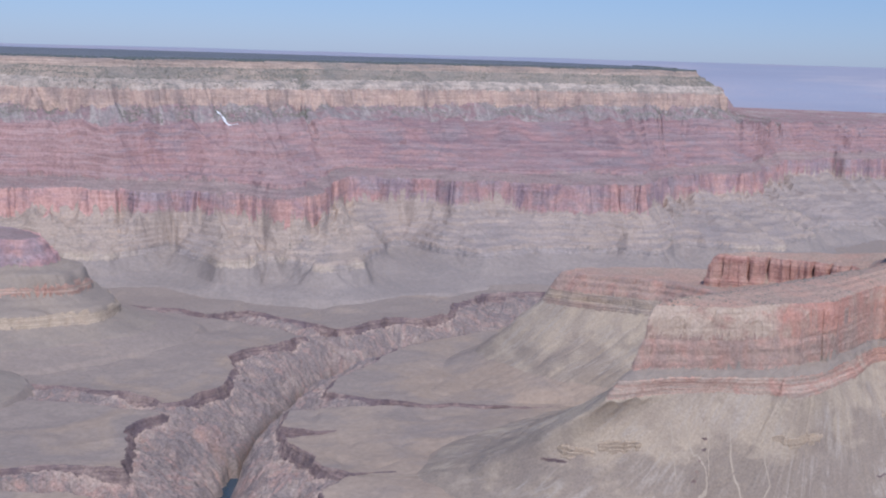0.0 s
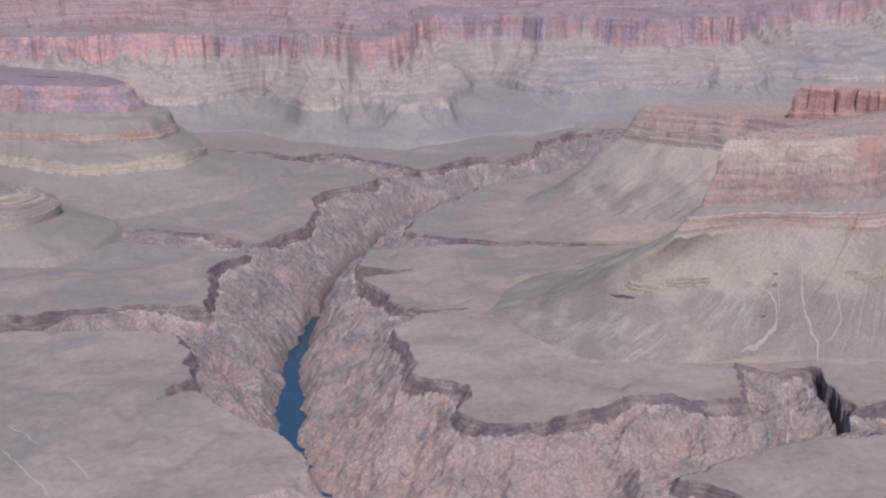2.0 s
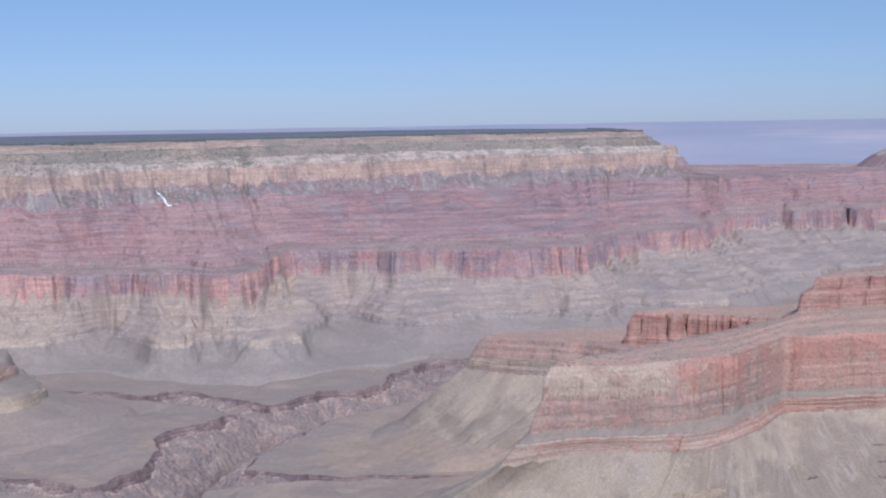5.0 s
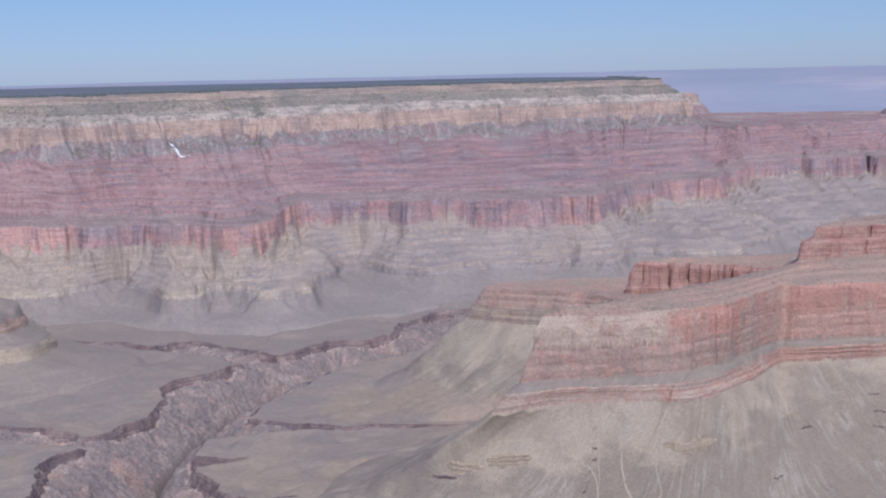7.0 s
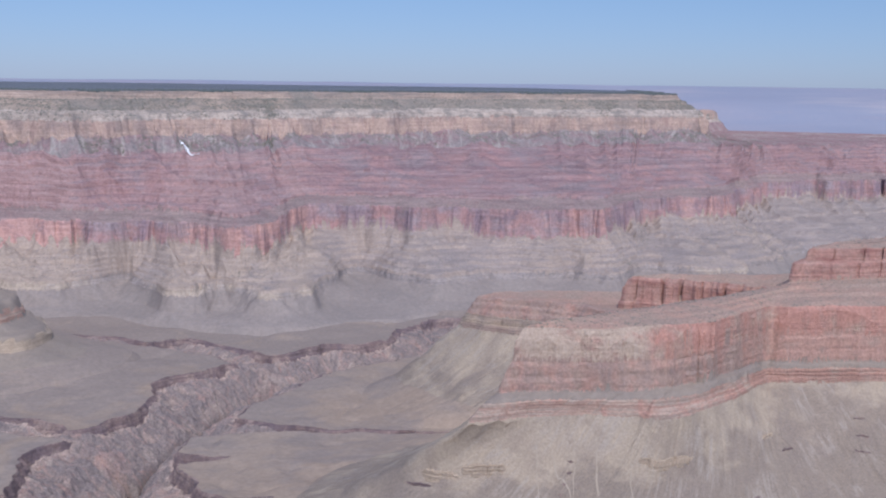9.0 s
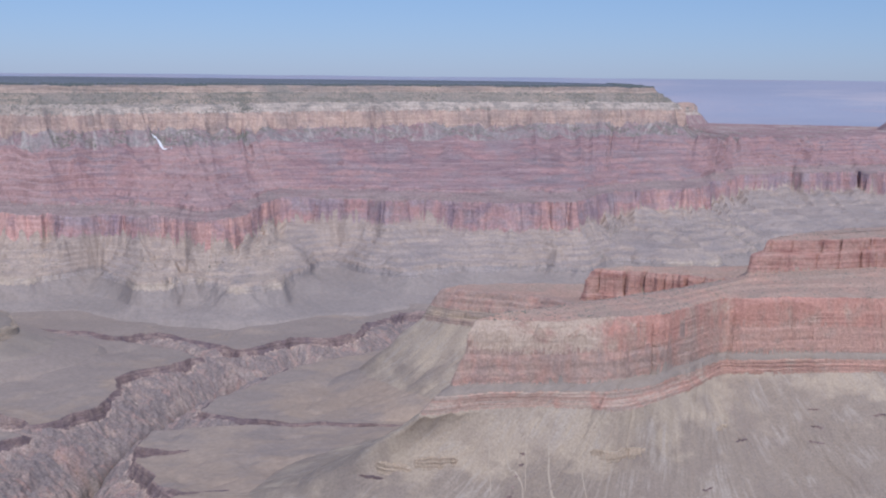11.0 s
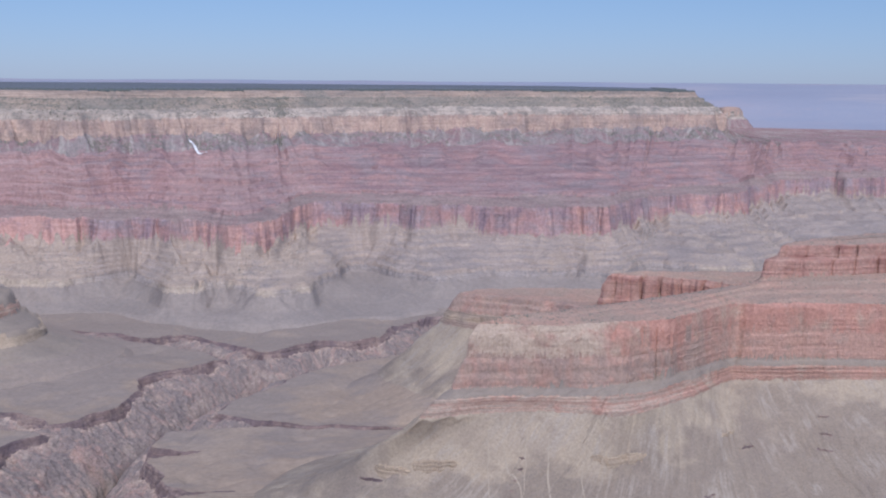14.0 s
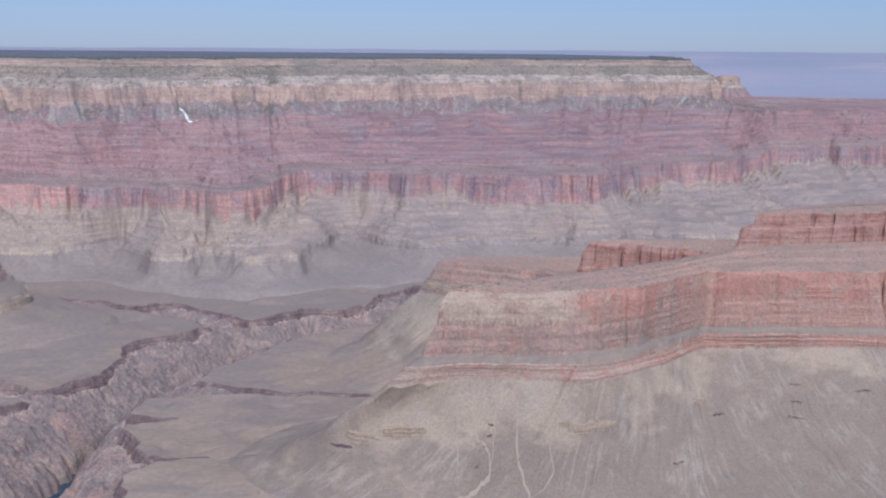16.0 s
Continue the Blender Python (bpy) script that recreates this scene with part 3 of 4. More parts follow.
SUPAI = between(COCO, WALL, 0.16)
for k, spot in enumerate([(480, 2890), (590, 2950), (760, 3090), (1750, 3560)]):
    SUPAI[-4 + k] = spot
WALL[-4:] = [(405, 2470), (525, 2570), (722, 2900), (1750, 3230)]
LEDGE[-1] = (1750, 2960)
DEEP = [(x, y - 18) for x, y in FOOT]
plateau = thing("canyon_plateau", "high layered plateau wall of cream, red and grey rock", "plateau", (-100, 2500, 90))
SHELF = shifted(WALL, -6, 55)
INNER = [(x - 60, y + 90) for x, y in RIM]
WALL_HEAD = [224] * 8 + [230] + [238] * 7 + [238] * 5
WALL_FOOT = [188] * 8 + [190] + [195] * 7 + [198] * 5
plateau_made = massif([xyz(INNER, 433), xyz(RIM, 431), xyz(between(RIM, COCO, 0.13), 417), xyz(between(RIM, COCO, 0.6), 397), xyz(between(RIM, COCO, 0.88), 379), levelled(COCO, [348] * 17 + [346, 336, 320, 312]), levelled(SUPAI, [326] * 17 + [322, 318, 314, 316]), levelled(SHELF, [z + 12 for z in WALL_HEAD]), levelled(WALL, WALL_HEAD), levelled(shifted(WALL, 3, -11), WALL_FOOT), levelled(between(shifted(WALL, 3, -11), LEDGE, 0.4), [z - 27 for z in WALL_FOOT]), xyz(LEDGE, 138), xyz(shifted(LEDGE, 2, -9), 129), xyz(between(LEDGE, FOOT, 0.45), 109), xyz(FOOT, 97), xyz(DEEP, 82)],
                      [0, 0, 2, 1, 0, 0, 7, 0, 0, 3, 3, 0, 0, 0, 0], 2.4, [0, 14, 16, 20, 24, 34, 56, 62, 64, 64, 60, 50, 50, 36, 10, 0], 150.0, 5, 8, [0, 0.8, 1.5, 1.5, 2.4, 3.2, 1.5, 3.5, 6.0, 6.0, 2.0, 1.6, 1.0, 0.4, 0, 0], [0, 1, 2, 4, 3, 5, 7, 7, 6, 7, 11, 10, 10, 8, 4, 0], [0, 0, 1, 2, 2, -11, -9, 4, 4, -13, 4, 2, 2, 3, 0, 0], 0.8, 3,
                      [(780, 3000, 10, 40, 110.0), (850, 3010, 13, 42, 110.0), (940, 3040, 10, 34, 110.0), (-36, 2210, 8, 22, 26.0), (-193, 2205, 5, 12, 26.0), (352, 2445, 4, 10, 26.0), (374, 2455, 5, 12, 26.0), (560, 2640, 6, 12, 26.0), (-650, 2030, 14, 26, 70.0), (-310, 2120, 16, 20, 60.0), (-402, 1990, 8, 14, 60.0)],
                      [30, 1.6, 3.0, 2.2, 1.6, 2.4, 2.4, 3.0, 1.4, 3.0, 3.0, 1.4, 4.0, 5.0, 9.0], None, 0.4, [0.5, 0.6, 0.5, 0.85, 0.8, 0.0, 0.75, 0.85, 0.6, 0.9, 0.0, 0.1, 0.45, 0.35, 0.45, 0.6, 0.15, 0.55, 0.5, 0.3, 0.4], 30.0, 2.0, True)
raise_massif(plateau, plateau_made, [("plateau_top", WOODED, "wooded plateau top"), ("rim_cliff", CAP, "pale grey limestone rim cliff"), ("brush_slope", BRUSHY, "brushy grey limestone slope"), ("pale_band", PALE, "pale limestone band"), ("cream_cliff", CREAM, "cream sandstone cliff band"), ("scree_slope", SCREE, "pale scree fans under the cliff"), ("red_terrace", RED_BEDS, "stepped red beds, haze in their colour"), ("grey_shelf", SHELF_ROCK, "dusky mauve shelf above the red wall"), ("red_wall", RED_CLIFF, "sheer salmon red limestone wall"), ("grey_slope", GREY_SLOPE, "grey shale slope with ledges"), ("lower_slope", GREY_SLOPE, "lower grey shale slope"), ("ochre_ledge", NOSE_OCHRE, "broken ochre ledge on the spurs"), ("foot_slope", APRON, "grey foot slope"), ("apron", APRON, "grey apron"), ("toe", APRON, "")])
back = np.stack([plateau_made[0][0] * (1 - f) + (plateau_made[0][0] + np.array((-600.0, 1700.0, 1.0)) + np.stack([np.zeros(plateau_made[0].shape[1])] * 2 + [4 * np.clip((50 - plateau_made[0][0][:, 0]) / 700, 0, 1)], -1)) * f for f in (1.0, 0.5, 0.2, 0.0)])
part("wooded_upland", grid_mesh("wooded_upland", back, WOODED), plateau, "dark wooded upland")


# ---- the near butte with its talus ----
B_TOP = [(310, 1268), (195, 1170), (100, 1090), (54, 1040), (80, 1046), (119, 1040), (151, 1060), (198, 1066), (243, 1114), (284, 1162), (360, 1170), (442, 1180), (650, 1235)]
B_BASE = [(285, 1290), (170, 1186), (76, 1090), (31, 1018), (74, 1026), (122, 1029), (158, 1036), (198, 1056), (243, 1106), (279, 1152), (363, 1161), (450, 1171), (655, 1226)]
B_SILL = [(272, 1300), (155, 1195), (55, 1086), (6, 988), (58, 1006), (104, 1015), (150, 1010), (175, 1008), (242, 1080), (281, 1140), (364, 1152), (455, 1161), (660, 1215)]
B_TOE = [(100, 1360), (-20, 1260), (-110, 1165), (-142, 1052), (-60, 950), (30, 945), (80, 966), (150, 962), (235, 968), (330, 1000), (430, 985), (540, 990), (760, 1040)]
B_BACK = [(345, 1250, 260), (225, 1160, 255), (125, 1082, 255), (82, 1058, 255), (94, 1063, 255), (125, 1083, 255), (160, 1110, 255), (214, 1152, 255), (270, 1194, 257), (332, 1241, 261), (390, 1262, 263), (470, 1282, 264), (680, 1330, 266)]
B_DEEP = [(70, 1400), (-40, 1280), (-130, 1180), (-165, 1050), (-68, 930), (26, 925), (82, 952), (150, 946), (236, 950), (334, 980), (430, 965), (540, 970), (760, 1020)]
butte = thing("butte", "flat-topped red and cream butte above pale gullied talus", "butte", (150, 1080, 95))
B_BACK = [(x, y, z + 5) for x, y, z in B_BACK]
B_UNDER = [(2 * b[0] - t[0], 2 * b[1] - t[1], 215) for b, t in zip(B_BACK, B_TOP)]
butte_made = massif([B_UNDER, B_BACK, xyz(B_TOP, 255), xyz(between(B_TOP, B_BASE, 0.5), 228), xyz(B_BASE, 204), xyz(between(B_BASE, B_SILL, 0.42), 199), xyz(B_SILL, 187), xyz(between(B_SILL, B_TOE, 0.35), 144), xyz(between(B_SILL, B_TOE, 0.72), 109), xyz(B_TOE, 94), xyz(B_DEEP, 84)],
                    [0, 3, 1, 2, 1, 4, 0, 0, 0, 0], 0.95, [0, 3, 6, 7, 8, 8, 7, 5, 4, 3, 0], 52.0, 40, 3, [0, 0.3, 1.3, 1.6, 1.5, 0.8, 1.5, 0.15, 0.15, 0.1, 0], [0, 0, 0, 1, 1, 1, 1, 1.5, 1.5, 1, 0], [0, 0, 1.5, 1.5, 1.5, 1.5, 1.5, 0, 0, 0, 0], steps=[8.0, 2.0, 0.7, 0.7, 1.0, 0.7, 1.5, 1.8, 2.2, 5.0], rills=[0, 0, 0, 0, 0, 0, 0.6, 3.0, 2.2, 0.5, 0], coarse=1.5, notches=[(284, 1160, 9.0, 8, 16.0), (206, 1066, 1.1, 3, 5.0), (452, 1178, 2.0, 11, 14.0), (466, 1181, 1.2, 8, 12.0)])
raise_massif(butte, butte_made, [("back_slope", BENCH, ""), ("bench_top", BENCH, "gently sloping grey-red bench"), ("upper_cliff", BUTTE_RED, "cream and red upper cliff"), ("lower_cliff", BUTTE_LOW, "stained rusty lower cliff"), ("rubble_slope", SHALE, "narrow grey rubble slope"), ("ledge_band", BAND, "thin stacked pink-grey ledges"), ("upper_talus", TALUS, "pale gullied talus"), ("lower_talus", TALUS, "pale talus fans"), ("talus_foot", TALUS, ""), ("apron", PLATFORM, "")])

# ---- the red mesa that stands on the bench ----
M_TOP = [(1000, 1585), (700, 1465), (480, 1385), (385, 1318), (345, 1263), (400, 1272), (481, 1300), (700, 1370), (1000, 1470)]
M_MID = [(998, 1595), (695, 1475), (472, 1394), (372, 1322), (326, 1252), (395, 1264), (480, 1292), (702, 1360), (1000, 1460)]
M_BASE = [(996, 1605), (690, 1485), (464, 1402), (360, 1326), (316, 1244), (392, 1256), (478, 1284), (704, 1350), (1000, 1450)]
M_FOOT = [(990, 1630), (680, 1510), (450, 1425), (338, 1335), (300, 1228), (390, 1238), (480, 1262), (706, 1325), (1000, 1425)]
M_IN = [(1010, 1528), (705, 1420), (490, 1345), (420, 1305), (378, 1284), (420, 1303), (490, 1343), (705, 1418), (1010, 1526)]
mesa = thing("mesa", "dark red terraced mesa on the butte's bench", "mesa", (430, 1300, 255))
mesa_made = massif([xyz(M_IN, 299), xyz(M_TOP, 297), xyz(between(M_TOP, M_MID, 0.28), 286), xyz(M_MID, 283), xyz(between(M_MID, M_BASE, 0.4), 265), xyz(M_FOOT, 252)], [0, 2, 0, 2, 0], 0.9, [0, 3, 3, 4, 4, 0], 34.0, 60, 1, [0, 2.2, 2.2, 2.4, 2.4, 0.3], steps=[6.0, 0.6, 0.6, 0.6, 1.2], notches=[(348, 1262, 2.0, 8, 12.0), (372, 1266, 1.2, 4, 12.0), (398, 1270, 1.5, 6, 12.0), (421, 1278, 1.2, 5, 12.0), (446, 1287, 1.5, 6, 12.0), (476, 1298, 1.3, 5, 12.0), (510, 1310, 1.6, 7, 12.0), (548, 1322, 1.4, 6, 12.0)])
raise_massif(mesa, mesa_made, [("mesa_top", BENCH, "flat bare mesa top"), ("upper_cliff", MESA_RED, "red upper cliff"), ("ledge", MESA_RED, ""), ("lower_cliff", MESA_RED, "cracked red lower cliff"), ("apron", BENCH, "")])

# ---- the lower arm behind the butte, and the red cliff on it ----
A_TOP = [(420, 1500), (220, 1490), (90, 1485), (35, 1468), (14, 1447), (60, 1425), (130, 1395), (170, 1340), (180, 1240), (260, 1180)]
A_BASE = [(420, 1530), (220, 1520), (80, 1512), (8, 1485), (-12, 1443), (40, 1405), (110, 1370), (140, 1320), (150, 1230), (240, 1170)]
A_TOE = [(420, 1650), (200, 1640), (50, 1615), (-40, 1570), (-92, 1472), (-50, 1385), (-10, 1335), (40, 1310), (100, 1240), (150, 1120)]
A_IN = [(420, 1450), (270, 1455), (225, 1445), (200, 1440), (190, 1436), (200, 1428), (215, 1405), (225, 1370), (235, 1250), (300, 1200)]
arm = thing("ridge", "low tan ridge with banded ledges and grey slopes", "ridge", (90, 1450, 92))
A_TOE = between(A_BASE, A_TOE, 1.3)
arm_made = massif([xyz(A_IN, 203), xyz(A_TOP, 213), xyz(between(A_TOP, A_BASE, 0.6), 192), xyz(A_BASE, 176), xyz(between(A_BASE, A_TOE, 0.35), 138), xyz(between(A_BASE, A_TOE, 0.68), 109), xyz(A_TOE, 94.5), xyz(between(A_BASE, A_TOE, 1.25), 86)], [0, 3, 2, 0, 0, 0, 0], 1.4, [0, 5, 6, 7, 7, 6, 3, 0], 60.0, 80, 1, [0, 1, 1.4, 1, 0.2, 0.2, 0.1, 0], [0, 0, 1, 2, 4, 4, 2, 0], None, 0.5, steps=[5.0, 0.9, 0.9, 1.8, 2.2, 3.0, 5.0], rills=[0, 0, 0, 0.4, 1.8, 1.2, 0.3, 0])
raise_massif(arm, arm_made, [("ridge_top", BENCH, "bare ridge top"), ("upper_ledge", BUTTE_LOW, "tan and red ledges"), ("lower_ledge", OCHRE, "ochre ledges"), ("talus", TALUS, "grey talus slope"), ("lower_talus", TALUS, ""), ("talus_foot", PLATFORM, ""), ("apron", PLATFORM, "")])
sx, sy = np.meshgrid(np.linspace(150, 1000, 190), np.linspace(1150, 2000, 190))
UPLAND = np.array([(900, 1750), (470, 1500), (360, 1462), (290, 1462), (205, 1462), (165, 1418), (206, 1388), (244, 1374), (294, 1342), (330, 1306), (345, 1262), (400, 1230), (1100, 1400), (1100, 1850)], float)
deep, within = away(sx + 6 * fbm(sx / 25, sy / 25, 0, 3, 83), sy + 6 * fbm(sx / 25, sy / 25, 4, 3, 85), UPLAND, True)
up = np.where(within, deep, 0.0)
saddle_z = 204 + 12 * np.clip((sx - 165) / 80, 0, 1) + 30 * np.clip((up - 16) / 20, 0, 1) + 14 * np.clip((up - 40) / 80, 0, 1) + 3 * fbm(sx / 40, sy / 40, 0, 4, 87)
saddle_z = np.where(within, saddle_z, saddle_z - 120 * np.clip((sy - 1440 - 0.2 * (sx - 150)) / 120, 0, 1))
to_back = away(sx, sy, np.array(B_BACK)[:, :2], False)[0]
saddle_z = np.maximum(saddle_z, np.where((sx > 175) & (sy > 1170), 250 - 0.4 * to_back, 0))
saddle = np.stack([sx, sy, saddle_z], -1)
behind = sy > np.interp(sx, [150, 225, 345, 470, 680, 1000], [1150, 1175, 1262, 1300, 1350, 1430])
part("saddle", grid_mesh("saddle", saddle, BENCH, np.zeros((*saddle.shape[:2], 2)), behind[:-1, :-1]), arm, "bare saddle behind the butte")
C_TOP = [(420, 1425), (300, 1428), (205, 1436), (183, 1415), (215, 1408), (251, 1396), (302, 1365), (345, 1330), (380, 1290)]
C_BASE = [(425, 1436), (300, 1440), (198, 1446), (172, 1412), (212, 1396), (249, 1384), (300, 1352), (340, 1316), (375, 1276)]
C_IN = [(425, 1405), (330, 1405), (260, 1415), (225, 1415), (235, 1412), (262, 1405), (330, 1385), (370, 1350), (405, 1315)]
stub = thing("red_outcrop", "red fluted cliff outcrop on the ridge", "outcrop", (260, 1400, 205))
stub_made = massif([levelled(C_IN, [232, 232, 236] + [246] * 6), levelled(C_TOP, [216, 216, 224] + [242] * 6), xyz(C_BASE, 196), [(x - (6 if k < 4 else 2), y - 14, 190) for k, (x, y) in enumerate(C_BASE)]], [0, 2, 0], 1.0, [0, 4, 5, 0], 26.0, 90, 1, [0, 2.4, 2.6, 0.4], steps=[4.0, 0.6, 1.5], notches=[(196, 1410, 1.4, 6, 9.0), (222, 1402, 1.2, 7, 9.0), (240, 1398, 1.7, 9, 9.0), (262, 1388, 1.1, 5, 9.0), (284, 1374, 1.8, 10, 9.0), (298, 1366, 2.2, 12, 9.0), (316, 1352, 1.6, 9, 9.0), (330, 1340, 2.0, 10, 9.0)])
raise_massif(stub, stub_made, [("outcrop_top", BENCH, ""), ("cliff", MESA_RED, "red fluted cliff"), ("apron", BENCH, "")])

# ---- the headland beyond the river ----
H_TOP = [(-1250, 1400), (-960, 1520), (-785, 1545), (-712, 1545), (-645, 1552), (-640, 1585), (-720, 1660), (-900, 1760)]
H_BASE = [(-1255, 1385), (-962, 1505), (-786, 1532), (-675, 1530), (-622, 1538), (-612, 1590), (-700, 1680), (-890, 1790)]
H_OCHRE = [(-1260, 1330), (-965, 1450), (-772, 1490), (-649, 1455), (-545, 1500), (-540, 1600), (-660, 1720), (-870, 1840)]
H_TOE = [(-1260, 1180), (-965, 1300), (-780, 1330), (-600, 1360), (-450, 1520), (-450, 1640), (-600, 1770), (-840, 1900)]
H_IN = [(-1280, 1560), (-1030, 1640), (-880, 1640), (-790, 1615), (-735, 1590), (-738, 1596), (-880, 1645), (-1030, 1700)]
H_DEEP = [(-1260, 1160), (-965, 1280), (-780, 1308), (-590, 1340), (-430, 1515), (-430, 1650), (-590, 1790), (-835, 1920)]
headland = thing("headland", "red-capped headland over ochre ledges and grey slopes", "headland", (-800, 1600, 92))
head_made = massif([xyz(H_IN, 220), xyz(H_TOP, 216), xyz(H_BASE, 184), xyz(between(H_BASE, H_OCHRE, 0.5), 162), xyz(between(H_BASE, H_OCHRE, 0.57), 153), xyz(H_OCHRE, 137), xyz(shifted(H_OCHRE, 2, -9), 125), xyz(between(H_OCHRE, H_TOE, 0.45), 107), xyz(H_TOE, 96), xyz(H_DEEP, 80)],
                   [0, 2, 1, 1, 2, 0, 0, 0, 0], 1.7, [0, 10, 12, 14, 14, 16, 16, 12, 6, 0], 80.0, 120, 1, [0, 1, 2, 0.6, 1.4, 0.8, 1.4, 0.4, 0, 0], [0, 2, 3, 6, 5, 7, 7, 7, 4, 0], [0, 2, 2, 2, 2, 1.5, 1.5, 0, 0, 0], 0.8, 3, steps=[8.0, 1.2, 1.8, 1.2, 2.0, 1.2, 3.0, 4.0, 8.0])
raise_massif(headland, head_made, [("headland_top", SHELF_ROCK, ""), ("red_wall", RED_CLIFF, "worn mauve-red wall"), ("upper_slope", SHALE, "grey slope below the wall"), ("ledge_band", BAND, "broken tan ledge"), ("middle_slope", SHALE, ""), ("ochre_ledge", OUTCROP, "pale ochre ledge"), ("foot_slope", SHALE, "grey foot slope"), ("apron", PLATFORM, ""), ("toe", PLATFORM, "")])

S_TOP = [(-1100, 1230), (-860, 1265), (-735, 1268), (-680, 1268), (-668, 1290), (-720, 1340)]
S_LEDGE = [(-1100, 1190), (-860, 1225), (-735, 1228), (-640, 1232), (-622, 1300), (-690, 1370)]
S_TOE = [(-1100, 1120), (-860, 1150), (-730, 1165), (-590, 1200), (-570, 1320), (-660, 1420)]
S_IN = [(-1100, 1330), (-880, 1350), (-800, 1345), (-760, 1340), (-755, 1350), (-780, 1390)]
S_DEEP = [(-1100, 1100), (-860, 1130), (-725, 1145), (-578, 1185), (-555, 1325), (-650, 1435)]
spur = thing("spur", "low ochre spur with a reddish crest", "spur", (-760, 1280, 92))
spur_made = massif([xyz(S_IN, 152), xyz(S_TOP, 141), xyz(S_LEDGE, 128), xyz(shifted(S_LEDGE, 0, -7), 118), xyz(S_TOE, 96), xyz(S_DEEP, 80)], [0, 2, 0, 0, 0], 1.8, [0, 6, 10, 10, 6, 0], 70.0, 150, 1, 1.0, [0, 2, 4, 4, 8, 0])
raise_massif(spur, spur_made, [("spur_top", SHALE, ""), ("crest", OCHRE, "reddish crest"), ("ochre_ledge", OCHRE, "ochre ledge"), ("foot_slope", SHALE, "grey foot slope"), ("apron", PLATFORM, "")])

# ---- the platform and the inner gorge ----
EAST_RIM = [(60, 1760), (-20, 1690), (-64, 1643), (-139, 1584), (-200, 1500), (-240, 1400), (-252, 1345), (-190, 1308), (-142, 1301), (-60, 1302), (10, 1294), (-60, 1290), (-140, 1288), (-200, 1284), (-285, 1265), (-279, 1208), (-224, 1184), (-270, 1172), (-248, 1118), (-234, 1078), (-204, 1052), (-160, 1072), (-206, 1042), (-222, 1008), (-206, 977), (-198, 915), (-156, 893), (-157, 854), (-138, 827)]
CREEK_RIM = [(-109, 830), (-73, 848), (-32, 882), (1, 888), (16, 874), (50, 886), (54, 950), (89, 943), (113, 952), (119, 934), (127, 874), (166, 898), (211, 919), (249, 927), (261, 951), (318, 994), (420, 985), (410, 940), (280, 880), (150, 838), (50, 788), (-7, 742), (14, 736), (29, 717), (38, 684), (62, 656), (110, 590), (150, 500), (160, 300)]
WEST_RIM = [(-330, 300), (-345, 500), (-330, 590), (-345, 640), (-345, 658), (-290, 688), (-252, 714), (-248, 740), (-259, 769), (-288, 802), (-322, 837), (-346, 860), (-358, 870), (-378, 846), (-366, 897), (-385, 945), (-411, 996), (-480, 992), (-600, 975), (-590, 1003), (-535, 1036), (-462, 1058), (-402, 1066), (-407, 1095), (-426, 1186), (-405, 1240), (-470, 1262), (-620, 1268), (-720, 1215), (-712, 1238), (-658, 1266), (-616, 1324), (-550, 1324), (-482, 1318)]
FAR_RIM = [(-430, 1304), (-414, 1277), (-386, 1300), (-364, 1358), (-365, 1436), (-382, 1472), (-335, 1530), (-300, 1590), (-350, 1650), (-450, 1695), (-590, 1728), (-700, 1745), (-586, 1745), (-522, 1740), (-447, 1722), (-405, 1753), (-345, 1716), (-294, 1686), (-269, 1654), (-232, 1676), (-196, 1716), (-156, 1711), (-115, 1750), (-100, 1830), (-60, 1900), (0, 1930), (60, 1925), (300, 1935), (300, 1800)]
GORGE_RIM = np.array(EAST_RIM + CREEK_RIM + WEST_RIM + FAR_RIM, float)
RIVER = np.array([(-130, 300), (-125, 500), (-140, 620), (-180, 708), (-204, 742), (-219, 764), (-235, 788), (-260, 826), (-285, 872), (-302, 925), (-313, 996), (-328, 1076), (-327, 1137), (-333, 1212), (-318, 1320), (-300, 1400), (-290, 1480), (-255, 1570), (-200, 1640), (-100, 1700), (0, 1770), (200, 1850)], float)
RIVER_LEVEL = 26.0


def spaced(stops):
    """Coordinates whose spacing changes along the way: (from, to, step)."""
    return np.unique(np.concatenate([np.arange(a, b, s) for a, b, s in stops] + [[stops[-1][1]]]))


gx = spaced([(-4800, -1200, 200), (-1200, -640, 10), (-640, -460, 3.0), (-460, 330, 1.7), (330, 560, 4.0), (560, 1400, 25), (1400, 4800, 200)])
gy = spaced([(-900, 420, 60), (420, 640, 6.0), (640, 1360, 1.7), (1360, 1800, 2.6), (1800, 2300, 12), (2300, 4900, 100)])
X, Y = np.meshgrid(gx, gy)
warp = 9.0 * fbm(X / 55, Y / 55, 0.0, 3, 3) + 5.0 * fbm(X / 13, Y / 13, 0.0, 4, 7)
warp2 = 9.0 * fbm(X / 55, Y / 55, 5.5, 3, 13) + 5.0 * fbm(X / 13, Y / 13, 3.5, 4, 17)
near_gorge = (X > -800) & (X < 500) & (Y > 250) & (Y < 1950)
depth, to_river = np.full(X.shape, -300.0), np.full(X.shape, 900.0)
dist, inside, way = away(X[near_gorge] + warp[near_gorge], Y[near_gorge] + warp2[near_gorge], GORGE_RIM, True, True)
along = np.zeros(X.shape)
along[near_gorge] = way
depth[near_gorge] = np.where(inside, dist, -dist)
to_river[near_gorge] = away(X[near_gorge] + 0.5 * warp[near_gorge], Y[near_gorge] + 0.5 * warp2[near_gorge], RIVER, False)[0]
